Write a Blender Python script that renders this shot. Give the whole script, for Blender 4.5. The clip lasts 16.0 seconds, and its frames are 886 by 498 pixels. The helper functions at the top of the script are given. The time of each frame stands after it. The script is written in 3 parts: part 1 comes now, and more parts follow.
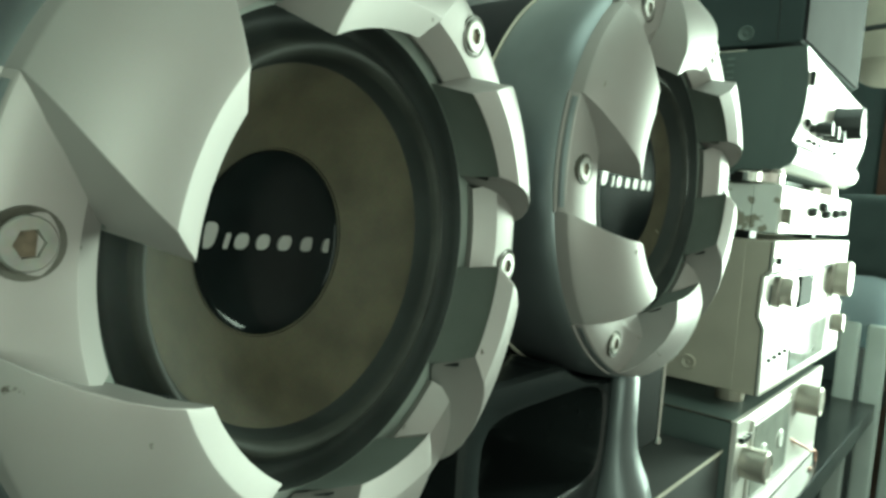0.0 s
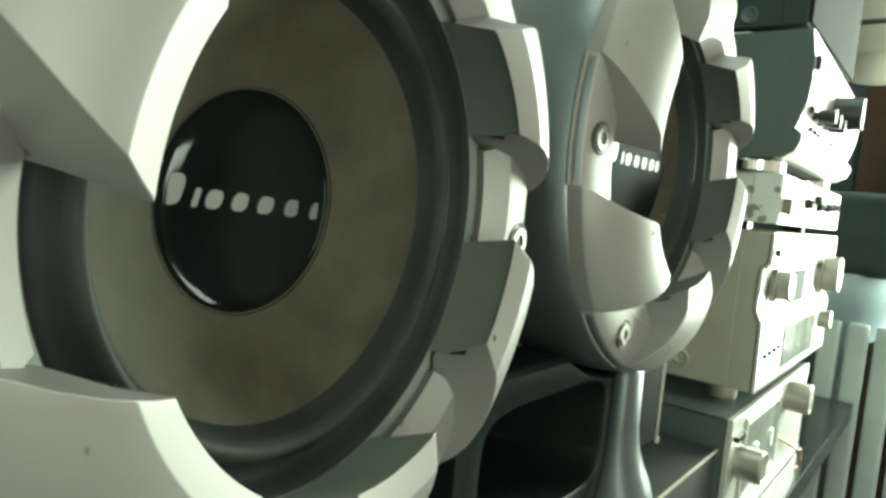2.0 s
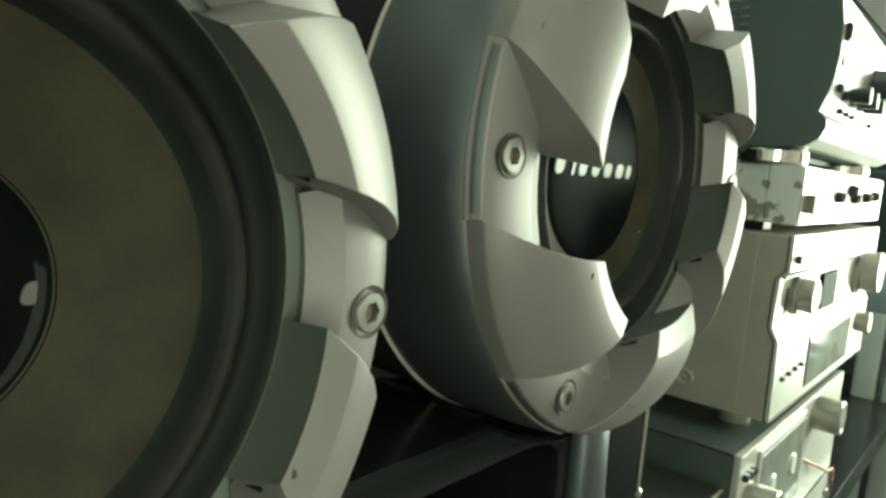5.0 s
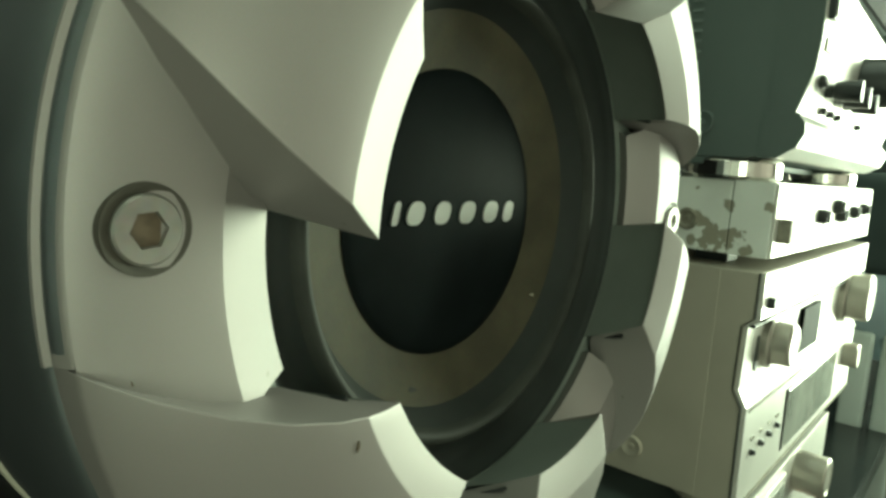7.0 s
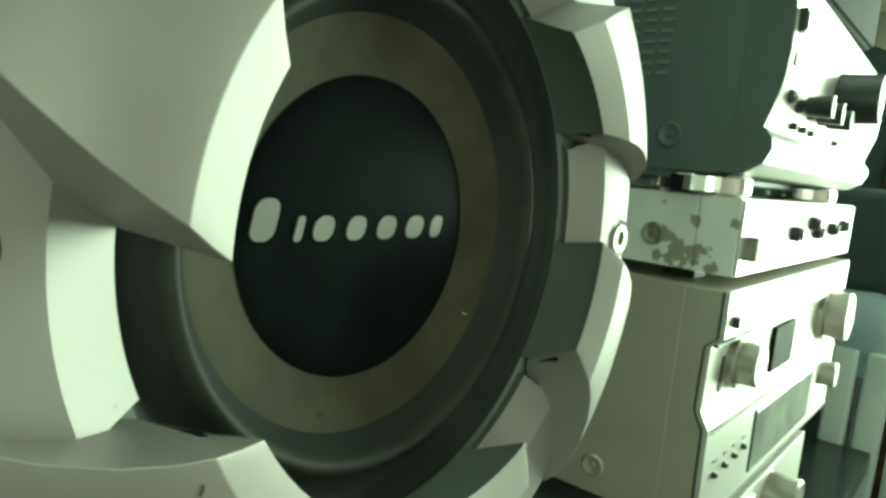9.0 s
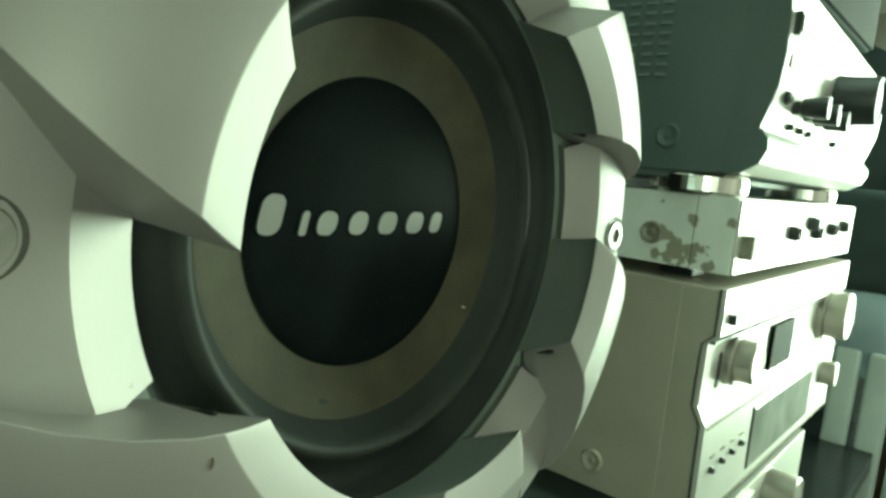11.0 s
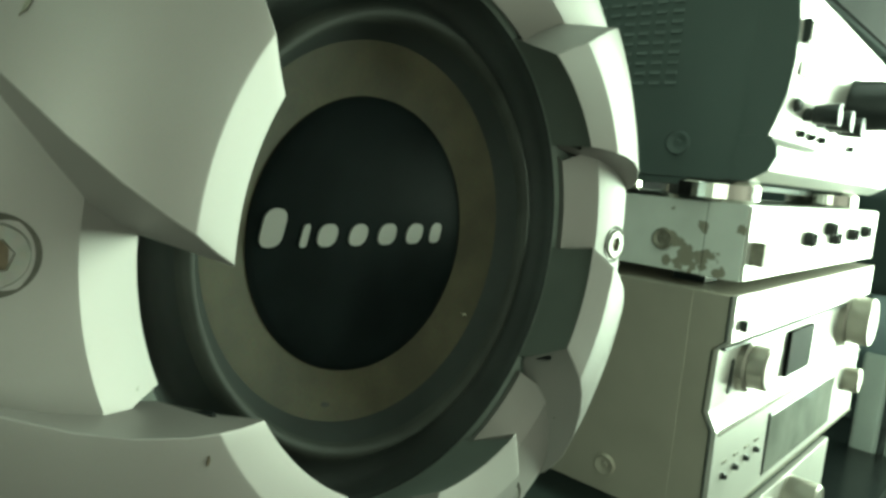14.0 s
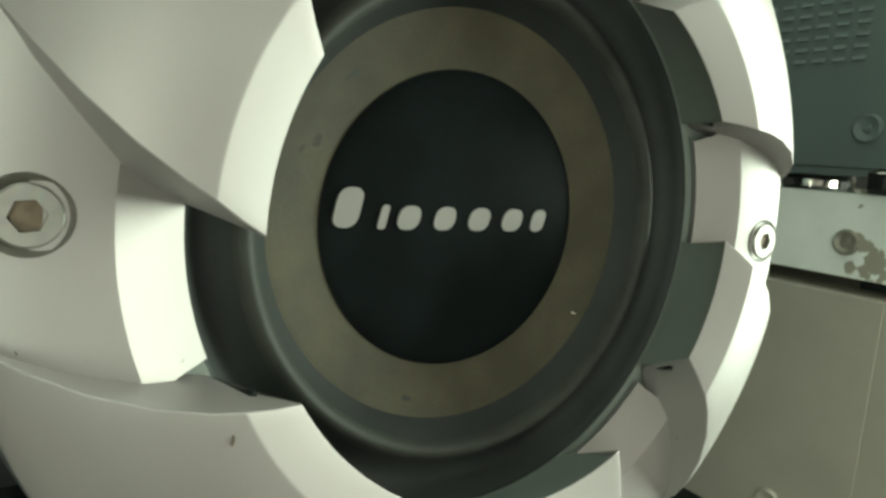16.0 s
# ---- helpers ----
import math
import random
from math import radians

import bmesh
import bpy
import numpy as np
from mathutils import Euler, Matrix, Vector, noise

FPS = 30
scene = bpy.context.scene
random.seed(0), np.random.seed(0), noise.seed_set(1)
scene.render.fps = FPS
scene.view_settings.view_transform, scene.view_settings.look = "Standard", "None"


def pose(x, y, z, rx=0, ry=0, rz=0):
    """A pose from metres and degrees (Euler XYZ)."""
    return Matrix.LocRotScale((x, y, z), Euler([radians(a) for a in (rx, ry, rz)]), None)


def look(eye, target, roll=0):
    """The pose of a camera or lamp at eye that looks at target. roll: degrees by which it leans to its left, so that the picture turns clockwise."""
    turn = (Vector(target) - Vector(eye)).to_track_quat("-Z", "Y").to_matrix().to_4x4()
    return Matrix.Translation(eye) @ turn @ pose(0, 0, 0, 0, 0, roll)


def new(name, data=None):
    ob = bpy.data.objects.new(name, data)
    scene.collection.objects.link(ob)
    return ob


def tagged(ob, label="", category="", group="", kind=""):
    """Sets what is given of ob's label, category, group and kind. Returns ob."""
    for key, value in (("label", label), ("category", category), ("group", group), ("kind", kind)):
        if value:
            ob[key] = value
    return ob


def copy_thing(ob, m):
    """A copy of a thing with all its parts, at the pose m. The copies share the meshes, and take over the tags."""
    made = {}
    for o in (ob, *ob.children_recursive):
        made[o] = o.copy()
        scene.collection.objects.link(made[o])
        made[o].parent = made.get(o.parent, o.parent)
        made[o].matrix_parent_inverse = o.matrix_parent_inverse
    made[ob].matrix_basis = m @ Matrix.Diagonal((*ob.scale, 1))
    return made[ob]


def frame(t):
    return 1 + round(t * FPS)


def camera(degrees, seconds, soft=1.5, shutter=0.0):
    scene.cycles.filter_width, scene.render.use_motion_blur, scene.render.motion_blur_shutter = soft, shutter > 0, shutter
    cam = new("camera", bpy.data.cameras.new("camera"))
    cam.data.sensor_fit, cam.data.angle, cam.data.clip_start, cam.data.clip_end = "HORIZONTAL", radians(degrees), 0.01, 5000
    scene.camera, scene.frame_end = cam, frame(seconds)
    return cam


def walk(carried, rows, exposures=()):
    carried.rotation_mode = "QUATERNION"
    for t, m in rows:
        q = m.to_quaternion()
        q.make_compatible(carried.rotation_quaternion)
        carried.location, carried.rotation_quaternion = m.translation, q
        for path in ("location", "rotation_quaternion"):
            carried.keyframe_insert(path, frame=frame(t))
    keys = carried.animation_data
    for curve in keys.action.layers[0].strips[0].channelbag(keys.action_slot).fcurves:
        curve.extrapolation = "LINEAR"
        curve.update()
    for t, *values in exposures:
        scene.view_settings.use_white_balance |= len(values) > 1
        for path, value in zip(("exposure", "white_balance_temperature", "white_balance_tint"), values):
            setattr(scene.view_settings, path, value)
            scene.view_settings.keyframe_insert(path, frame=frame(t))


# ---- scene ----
cam = camera(66.6, 16.0, soft=3.1)
PATH = [
    (0, (-0.5891, -0.2367, 0.2785), (0.9399, 1.0434, 0.1258), 4.19),
    (0.5, (-0.5774, -0.2279, 0.2742), (0.9665, 1.0322, 0.1058), 4.51),
    (1, (-0.5660, -0.2005, 0.2596), (1.0208, 1.0059, 0.0965), 5.31),
    (1.5, (-0.5611, -0.1872, 0.2579), (1.0124, 1.0369, 0.0979), 5.27),
    (2, (-0.5594, -0.1902, 0.2604), (1.0231, 1.0222, 0.1003), 5.46),
    (2.5, (-0.5606, -0.1898, 0.2634), (1.0163, 1.0305, 0.1070), 5.07),
    (3, (-0.5605, -0.1916, 0.2630), (1.0108, 1.0365, 0.1120), 4.64),
    (3.2, (-0.5605, -0.1906, 0.2650), (1.0070, 1.0425, 0.1120), 4.74),
    (5.3, (-0.3847, -0.1880, 0.3109), (1.1140, 1.1119, 0.0574), 4.47),
    (5.5, (-0.3623, -0.1820, 0.3200), (1.1376, 1.1174, 0.0713), 4.53),
    (6, (-0.311, -0.159, 0.335), (1.193, 1.142, 0.125), 3.9),
    (6.5, (-0.264, -0.151, 0.332), (1.235, 1.148, 0.079), 3.3),
    (7, (-0.229, -0.148, 0.326), (1.298, 1.116, 0.065), 4.0),
    (7.5, (-0.214, -0.151, 0.325), (1.321, 1.102, 0.056), 5.4),
    (8, (-0.201, -0.153, 0.329), (1.351, 1.087, 0.096), 5.5),
    (8.5, (-0.195, -0.159, 0.334), (1.347, 1.091, 0.087), 5.5),
    (9, (-0.194, -0.163, 0.333), (1.335, 1.1, 0.079), 5.4),
    (11.5, (-0.202, -0.174, 0.332), (1.315, 1.106, 0.083), 5.5),
    (12, (-0.202, -0.174, 0.334), (1.312, 1.111, 0.094), 5.4),
    (12.5, (-0.204, -0.173, 0.336), (1.303, 1.12, 0.101), 5.3),
    (13, (-0.202, -0.179, 0.337), (1.303, 1.118, 0.099), 5.3),
    (13.5, (-0.203, -0.186, 0.337), (1.287, 1.127, 0.099), 5.2),
    (14, (-0.201, -0.192, 0.338), (1.26, 1.151, 0.088), 5.1),
    (14.5, (-0.187, -0.203, 0.34), (1.177, 1.233, 0.063), 4.8),
    (15, (-0.175, -0.213, 0.34), (1.046, 1.341, 0.034), 5.6),
    (15.5, (-0.174, -0.203, 0.341), (0.966, 1.414, 0.047), 5.9),
    (16, (-0.156, -0.198, 0.329), (0.9, 1.479, 0.057), 4.7),
]
EXPOSURES = [(0, 0.36, 6450, -27), (0.5, 0.43, 6650, -12), (1, 0.48, 6800, -7), (1.6, 0.51, 6800, -18), (3, 0.52, 7100, -19), (5.5, -0.11, 7200, -18), (5.8, 0.06, 7100, -16), (6.5, 0.02, 7300, -19), (7.2, -0.01, 7500, -30), (8, 0.04, 6000, -40), (8.5, 0.10, 6900, -28), (9, 0.10, 7000, -37), (11.5, 0.10, 6900, -38), (12, 0.10, 6900, -35), (12.5, 0.10, 6900, -38), (13.5, 0.02, 6900, -34), (14.5, -0.01, 6800, -34), (15, 0.29, 6950, -20), (15.5, 0.46, 7000, -13), (16, 0.56, 6900, -14)]
walk(cam, [(t, look(eye, target, roll)) for t, eye, target, roll in PATH], EXPOSURES)

# ---- light ----
world = bpy.data.worlds.new("world")
scene.world = world
world.use_nodes = True
wn = world.node_tree
wn.nodes["Background"].inputs[0].default_value = (0.75, 0.9, 0.85, 1)
wn.nodes["Background"].inputs[1].default_value = 0.25


def area_lamp(name, eye, target, sx, sy, watts, color):
    data = bpy.data.lights.new(name, "AREA")
    data.shape, data.size, data.size_y, data.energy, data.color = "RECTANGLE", sx, sy, watts, color
    ob = new(name, data)
    ob.matrix_world = look(eye, target)
    return ob


area_lamp("window_daylight", (1.46, -0.50, 0.42), (0.0, -0.10, 0.25), 0.62, 1.04, 43.0, (0.97, 1.0, 0.97))
area_lamp("ceiling_light_glow", (0.15, -0.12, 1.44), (0.15, -0.15, 0.0), 1.4, 0.7, 5.8, (0.93, 1.0, 1.0))
# Added soft fill from the left front; no window opening stands there.
area_lamp("left_front_fill", (-0.72, -1.24, 0.34), (-0.30, 0.0, 0.3), 1.0, 1.2, 15.5, (1.0, 1.0, 0.97))


# ---- materials ----
def mat(name, color, rough=0.5, metal=0.0, spec=0.5, grain=0.0, grain_scale=400.0, stain=0.0, stain_scale=12.0, bump=0.0, coat=0.0, second=None, chips=None):
    m = bpy.data.materials.new(name)
    m.use_nodes = True
    nt = m.node_tree
    b = nt.nodes["Principled BSDF"]
    b.inputs["Roughness"].default_value = rough
    b.inputs["Metallic"].default_value = metal
    b.inputs["Specular IOR Level"].default_value = spec
    b.inputs["Coat Weight"].default_value = coat
    tc = nt.nodes.new("ShaderNodeTexCoord")
    n1 = nt.nodes.new("ShaderNodeTexNoise")
    n1.inputs["Scale"].default_value, n1.inputs["Detail"].default_value = grain_scale, 3
    n2 = nt.nodes.new("ShaderNodeTexNoise")
    n2.inputs["Scale"].default_value, n2.inputs["Detail"].default_value = stain_scale, 6
    info = nt.nodes.new("ShaderNodeObjectInfo")
    off = nt.nodes.new("ShaderNodeVectorMath")
    off.operation = "MULTIPLY_ADD"
    nt.links.new(info.outputs["Random"], off.inputs[0])
    off.inputs[1].default_value = (7.0, 3.0, 5.0)
    nt.links.new(tc.outputs["Object"], off.inputs[2])
    for n in (n1, n2):
        nt.links.new(off.outputs[0], n.inputs["Vector"])
    base = second if second else tuple(c * (1 - stain) for c in color)
    ramp = nt.nodes.new("ShaderNodeMapRange")
    ramp.inputs[1].default_value, ramp.inputs[2].default_value = 0.35, 0.65
    nt.links.new(n2.outputs["Fac"], ramp.inputs[0])
    mix = nt.nodes.new("ShaderNodeMix")
    mix.data_type = "RGBA"
    mix.inputs[6].default_value, mix.inputs[7].default_value = (*base, 1), (*color, 1)
    nt.links.new(ramp.outputs[0], mix.inputs[0])
    mix2 = nt.nodes.new("ShaderNodeMix")
    mix2.data_type, mix2.blend_type = "RGBA", "MULTIPLY"
    mix2.inputs[0].default_value = grain
    nt.links.new(mix.outputs[2], mix2.inputs[6])
    nt.links.new(n1.outputs["Color"], mix2.inputs[7])
    nt.links.new(mix2.outputs[2], b.inputs["Base Color"])
    rr = nt.nodes.new("ShaderNodeMapRange")
    rr.inputs[3].default_value, rr.inputs[4].default_value = rough * 0.88, min(1, rough * 1.12)
    nt.links.new(n2.outputs["Fac"], rr.inputs[0])
    nt.links.new(rr.outputs[0], b.inputs["Roughness"])
    if chips:
        n3 = nt.nodes.new("ShaderNodeTexNoise")
        n3.inputs["Scale"].default_value, n3.inputs["Detail"].default_value = 75, 4
        nt.links.new(off.outputs[0], n3.inputs["Vector"])
        st = nt.nodes.new("ShaderNodeMapRange")
        st.inputs[1].default_value, st.inputs[2].default_value = 0.725, 0.755
        nt.links.new(n3.outputs["Fac"], st.inputs[0])
        mix3 = nt.nodes.new("ShaderNodeMix")
        mix3.data_type = "RGBA"
        mix3.inputs[7].default_value = (*chips, 1)
        nt.links.new(st.outputs[0], mix3.inputs[0])
        nt.links.new(mix2.outputs[2], mix3.inputs[6])
        nt.links.new(mix3.outputs[2], b.inputs["Base Color"])
    if bump:
        bp = nt.nodes.new("ShaderNodeBump")
        bp.inputs["Strength"].default_value, bp.inputs["Distance"].default_value = bump, 0.0004
        nt.links.new(n1.outputs["Fac"], bp.inputs["Height"])
        nt.links.new(bp.outputs[0], b.inputs["Normal"])
    return m


SILVER = mat("satin_silver_paint", (0.295, 0.282, 0.272), 0.49, 0.4, grain=0.18, grain_scale=2500, stain_scale=16, bump=0.03, second=(0.276, 0.252, 0.245), chips=(0.06, 0.05, 0.04))
TUBE = mat("charcoal_satin_paint", (0.255, 0.278, 0.29), 0.36, 0.85, grain=0.25, grain_scale=1800, stain=0.2, bump=0.04, chips=(0.25, 0.25, 0.24))
# Lightened rubber that paints the surround roll's highlight; also colours the cone smudges.
BEAD = mat("roll_sheen_and_smudge_grey", (0.036, 0.039, 0.034), 0.62, spec=0.2, grain=0.3, grain_scale=900, stain=0.4, stain_scale=45)
PIPING = mat("cream_piping", (0.46, 0.44, 0.36), 0.6, stain=0.2, stain_scale=80)
CARPET = mat("black_carpet", (0.022, 0.022, 0.025), 0.95, spec=0.2, grain=0.6, grain_scale=900, bump=0.5)
FRAME = mat("dark_grey_frame", (0.24, 0.262, 0.24), 0.6, grain=0.25, grain_scale=1500, stain=0.12, stain_scale=30, bump=0.06)
RUBBER = mat("black_rubber", (0.027, 0.031, 0.029), 0.62, spec=0.18, grain=0.25, stain=0.3, stain_scale=28)
CONE = mat("brown_paper_cone", (0.068, 0.061, 0.039), 0.66, spec=0.25, grain=0.4, grain_scale=700, stain=0.38, stain_scale=38, bump=0.15, chips=(0.03, 0.026, 0.02))
CAP = mat("black_dust_cap", (0.0070, 0.0095, 0.0098), 0.5, spec=0.025, grain=0.3, stain=0.4, stain_scale=35, bump=0.05)
CAP_GLOSS = mat("gloss_black_dust_cap", (0.007, 0.009, 0.009), 0.06, spec=0.065, grain=0.25, stain=0.35, stain_scale=35)
LOGO = mat("silver_logo_print", (0.22, 0.216, 0.206), 0.4, 0.3, grain=0.1)
STEEL = mat("bolt_steel", (0.32, 0.312, 0.29), 0.42, 0.75, grain=0.2, stain=0.2, stain_scale=90)
RUST = mat("tarnished_socket", (0.13, 0.10, 0.07), 0.6, 0.5, stain=0.5, stain_scale=200)
GROOVE = mat("dark_bolt_groove", (0.06, 0.055, 0.044), 0.6, 0.2, stain=0.3, stain_scale=120)
GLOSS = mat("gloss_black_plastic", (0.010, 0.012, 0.012), 0.24, spec=0.3, stain=0.3, stain_scale=20, coat=0.1)
COLUMN = mat("grey_gloss_plastic", (0.10, 0.112, 0.115), 0.38, 0.4, stain=0.2, stain_scale=20)
FRONT = mat("brushed_aluminium", (0.66, 0.65, 0.61), 0.36, 0.5, grain=0.12, grain_scale=900, stain=0.06, stain_scale=30, bump=0.03)
CHAMP = mat("champagne_metal", (0.47, 0.435, 0.365), 0.45, 0.4, grain=0.2, grain_scale=1800, stain=0.12, stain_scale=14, bump=0.05)
WHITE = mat("worn_white_paint", (0.68, 0.70, 0.66), 0.45, 0.1, grain=0.15, grain_scale=900, stain=0.12, stain_scale=20)
def add_wear(m, spots, color):
    """Bare patches with ragged edges round the given places."""
    nt = m.node_tree
    b = nt.nodes["Principled BSDF"]
    old = b.inputs["Base Color"].links[0].from_socket
    tc = nt.nodes.new("ShaderNodeTexCoord")
    noi = nt.nodes.new("ShaderNodeTexNoise")
    noi.inputs["Scale"].default_value, noi.inputs["Detail"].default_value, noi.inputs["Roughness"].default_value = 70, 8, 0.62
    nt.links.new(tc.outputs["Object"], noi.inputs["Vector"])
    total = None
    for x, y, z, r in spots:
        d = nt.nodes.new("ShaderNodeVectorMath")
        d.operation = "DISTANCE"
        d.inputs[1].default_value = (x, y, z)
        nt.links.new(tc.outputs["Object"], d.inputs[0])
        k = nt.nodes.new("ShaderNodeMapRange")
        k.inputs[1].default_value, k.inputs[2].default_value, k.inputs[3].default_value, k.inputs[4].default_value = 0, r, 0.30, -0.12
        nt.links.new(d.outputs["Value"], k.inputs[0])
        if total is None:
            total = k.outputs[0]
        else:
            mx = nt.nodes.new("ShaderNodeMath")
            mx.operation = "MAXIMUM"
            nt.links.new(total, mx.inputs[0])
            nt.links.new(k.outputs[0], mx.inputs[1])
            total = mx.outputs[0]
    add = nt.nodes.new("ShaderNodeMath")
    nt.links.new(total, add.inputs[0])
    nt.links.new(noi.outputs["Fac"], add.inputs[1])
    step = nt.nodes.new("ShaderNodeMapRange")
    step.inputs[1].default_value, step.inputs[2].default_value = 0.595, 0.625
    nt.links.new(add.outputs[0], step.inputs[0])
    mix = nt.nodes.new("ShaderNodeMix")
    mix.data_type = "RGBA"
    mix.inputs[7].default_value = (*color, 1)
    nt.links.new(step.outputs[0], mix.inputs[0])
    nt.links.new(old, mix.inputs[6])
    nt.links.new(mix.outputs[2], b.inputs["Base Color"])


add_wear(WHITE, [(0.364, 0.046, 0.276, 0.022), (0.364, 0.030, 0.280, 0.020), (0.364, 0.056, 0.29, 0.016), (0.364, 0.062, 0.272, 0.012), (0.364, 0.06, 0.318, 0.008), (0.364, 0.033, 0.305, 0.009), (0.364, 0.016, 0.268, 0.009), (0.364, 0.0, 0.306, 0.009)], (0.24, 0.225, 0.18))
WORN = mat("bare_metal_wear", (0.25, 0.235, 0.19), 0.55, 0.3, stain=0.4, stain_scale=140)
DARKBOX = mat("charcoal_crinkle_paint", (0.095, 0.122, 0.115), 0.5, 0.1, grain=0.35, grain_scale=1400, stain=0.12, bump=0.12)
# Glass whose bright reflection is painted in as a pale, blotchy base colour.
PANE = mat("painted_reflection_glass", (0.30, 0.31, 0.28), 0.08, stain=0.35, stain_scale=16)
MATTE = mat("matte_dark_paint", (0.045, 0.06, 0.06), 0.9, spec=0.15, grain=0.3, grain_scale=900, stain=0.2)
BLACKP = mat("black_knob_plastic", (0.016, 0.02, 0.02), 0.35, stain=0.2)
BLACKM = mat("matte_black_plastic", (0.005, 0.006, 0.006), 0.6, spec=0.04, grain=0.2, stain=0.2)
CHROME = mat("chrome", (0.75, 0.73, 0.68), 0.16, 1.0, stain=0.1)
KNOB = mat("turned_aluminium_knob", (0.42, 0.40, 0.355), 0.34, 0.7, grain=0.15, stain=0.08)
GLASS = mat("dark_dial_glass", (0.05, 0.055, 0.045), 0.3, spec=0.1, stain=0.5, stain_scale=18)
WALLM = mat("dark_wall", (0.15, 0.152, 0.158), 0.8, grain=0.4, grain_scale=200, stain=0.3, stain_scale=5, bump=0.2)
CASE = mat("black_textured_vinyl", (0.035, 0.038, 0.038), 0.55, grain=0.4, grain_scale=900, stain=0.3, stain_scale=9, bump=0.4)
ROOM = mat("grey_green_plaster", (0.55, 0.57, 0.54), 0.85, grain=0.15, grain_scale=300, stain=0.15, stain_scale=3, bump=0.2)
# Tint chosen to throw a pinkish bounce onto the silver chamfers.
ROSE = mat("rose_bounce_tint", (0.60, 0.51, 0.515), 0.85, grain=0.15, grain_scale=300, stain=0.15, stain_scale=3, bump=0.2)
FLOORM = mat("dark_floor", (0.12, 0.11, 0.10), 0.6, grain=0.3, grain_scale=100, stain=0.3, stain_scale=4)
CURTAIN = mat("pale_green_slats", (0.48, 0.53, 0.51), 0.7, grain=0.3, grain_scale=800, stain=0.15, stain_scale=9, bump=0.2)
PALE = mat("blue_grey_plastic", (0.28, 0.35, 0.39), 0.5, stain=0.1)
COPPER = mat("copper_cable", (0.42, 0.22, 0.17), 0.45, 0.2, stain=0.2, stain_scale=60)
BROWN = mat("brown_wood", (0.16, 0.085, 0.06), 0.6, stain=0.4, stain_scale=9)

TEAL = mat("dark_teal_wall", (0.13, 0.175, 0.18), 0.8, grain=0.3, grain_scale=200, stain=0.2, stain_scale=4, bump=0.2)


# ---- mesh helpers ----
def part(name, bm, material, parent=None, label="", m=None, smooth=False):
    me = bpy.data.meshes.new(name)
    bmesh.ops.recalc_face_normals(bm, faces=bm.faces)
    bm.to_mesh(me)
    bm.free()
    return place(name, me, material, parent, label, m, smooth)


def place(name, me, material, parent=None, label="", m=None, smooth=False):
    if not me.materials:
        me.materials.append(material)
        if smooth:
            for p in me.polygons:
                p.use_smooth = True
            if smooth > 1:
                me.set_sharp_from_angle(angle=radians(smooth))
    ob = new(name, me)
    if parent:
        ob.parent = parent
    if m is not None:
        ob.matrix_basis = m
    if label:
        ob["label"] = label
    return ob


def empty(name, m, label, category, group="", kind=""):
    ob = new(name)
    ob.matrix_world = m
    return tagged(ob, label, category, group, kind)


def box(x0, x1, y0, y1, z0, z1, bevel=0.0, seg=2):
    bm = bmesh.new()
    bmesh.ops.create_cube(bm, size=1, matrix=Matrix.Translation(((x0 + x1) / 2, (y0 + y1) / 2, (z0 + z1) / 2)) @ Matrix.Diagonal((abs(x1 - x0), abs(y1 - y0), abs(z1 - z0), 1)))
    if bevel:
        bmesh.ops.bevel(bm, geom=bm.edges[:], offset=bevel, segments=seg, affect="EDGES", profile=0.6)
    return bm


def lathe(profile, n=96, close=False):
    """Profile of (radius, y) turned round the y axis."""
    bm = bmesh.new()
    rings = []
    for r, y in profile:
        if r < 1e-6:
            rings.append([bm.verts.new((0, y, 0))])
        else:
            rings.append([bm.verts.new((r * math.cos(2 * math.pi * i / n), y, r * math.sin(2 * math.pi * i / n))) for i in range(n)])
    pairs = list(zip(rings, rings[1:])) + ([(rings[-1], rings[0])] if close else [])
    for a, b in pairs:
        for i in range(n):
            j = (i + 1) % n
            if len(a) == 1 and len(b) == 1:
                continue
            if len(a) == 1:
                bm.faces.new((a[0], b[i], b[j]))
            elif len(b) == 1:
                bm.faces.new((a[i], a[j], b[0]))
            else:
                bm.faces.new((a[i], a[j], b[j], b[i]))
    return bm


def polar(r, deg, y):
    a = radians(deg)
    return (r * math.cos(a), y, r * math.sin(a))


def extrude_yz(outline, x0, x1, bevel=0.0):
    """A prism with the outline (y, z), between x0 and x1."""
    bm = bmesh.new()
    a = [bm.verts.new((x0, y, z)) for y, z in outline]
    b = [bm.verts.new((x1, y, z)) for y, z in outline]
    bm.faces.new(a)
    bm.faces.new(b[::-1])
    for i in range(len(a)):
        j = (i + 1) % len(a)
        bm.faces.new((a[i], b[i], b[j], a[j]))
    if bevel:
        bmesh.ops.bevel(bm, geom=bm.edges[:], offset=bevel, segments=2, affect="EDGES", profile=0.5)
    return bm


# ---- subwoofers ----
R_RIM = 0.1722


def edge_start(r):
    if r < 0.115:
        return 29.5 + (r - 0.0995) / 0.0155 * (24.3 - 29.5)
    return 24.3 + (r - 0.115) / (R_RIM - 0.115) * (9.6 - 24.3)


def edge_end(r):
    if r < 0.115:
        return 60.0 + (r - 0.0995) / 0.0155 * (55.0 - 60.0)
    return 55.0 + (r - 0.115) / (R_RIM - 0.115) * (41.0 - 55.0)


def warped(r, w):
    """The radius of the smaller guard: the outer band is narrower by w."""
    return r if r < 0.1 else 0.1 + (r - 0.1) * w


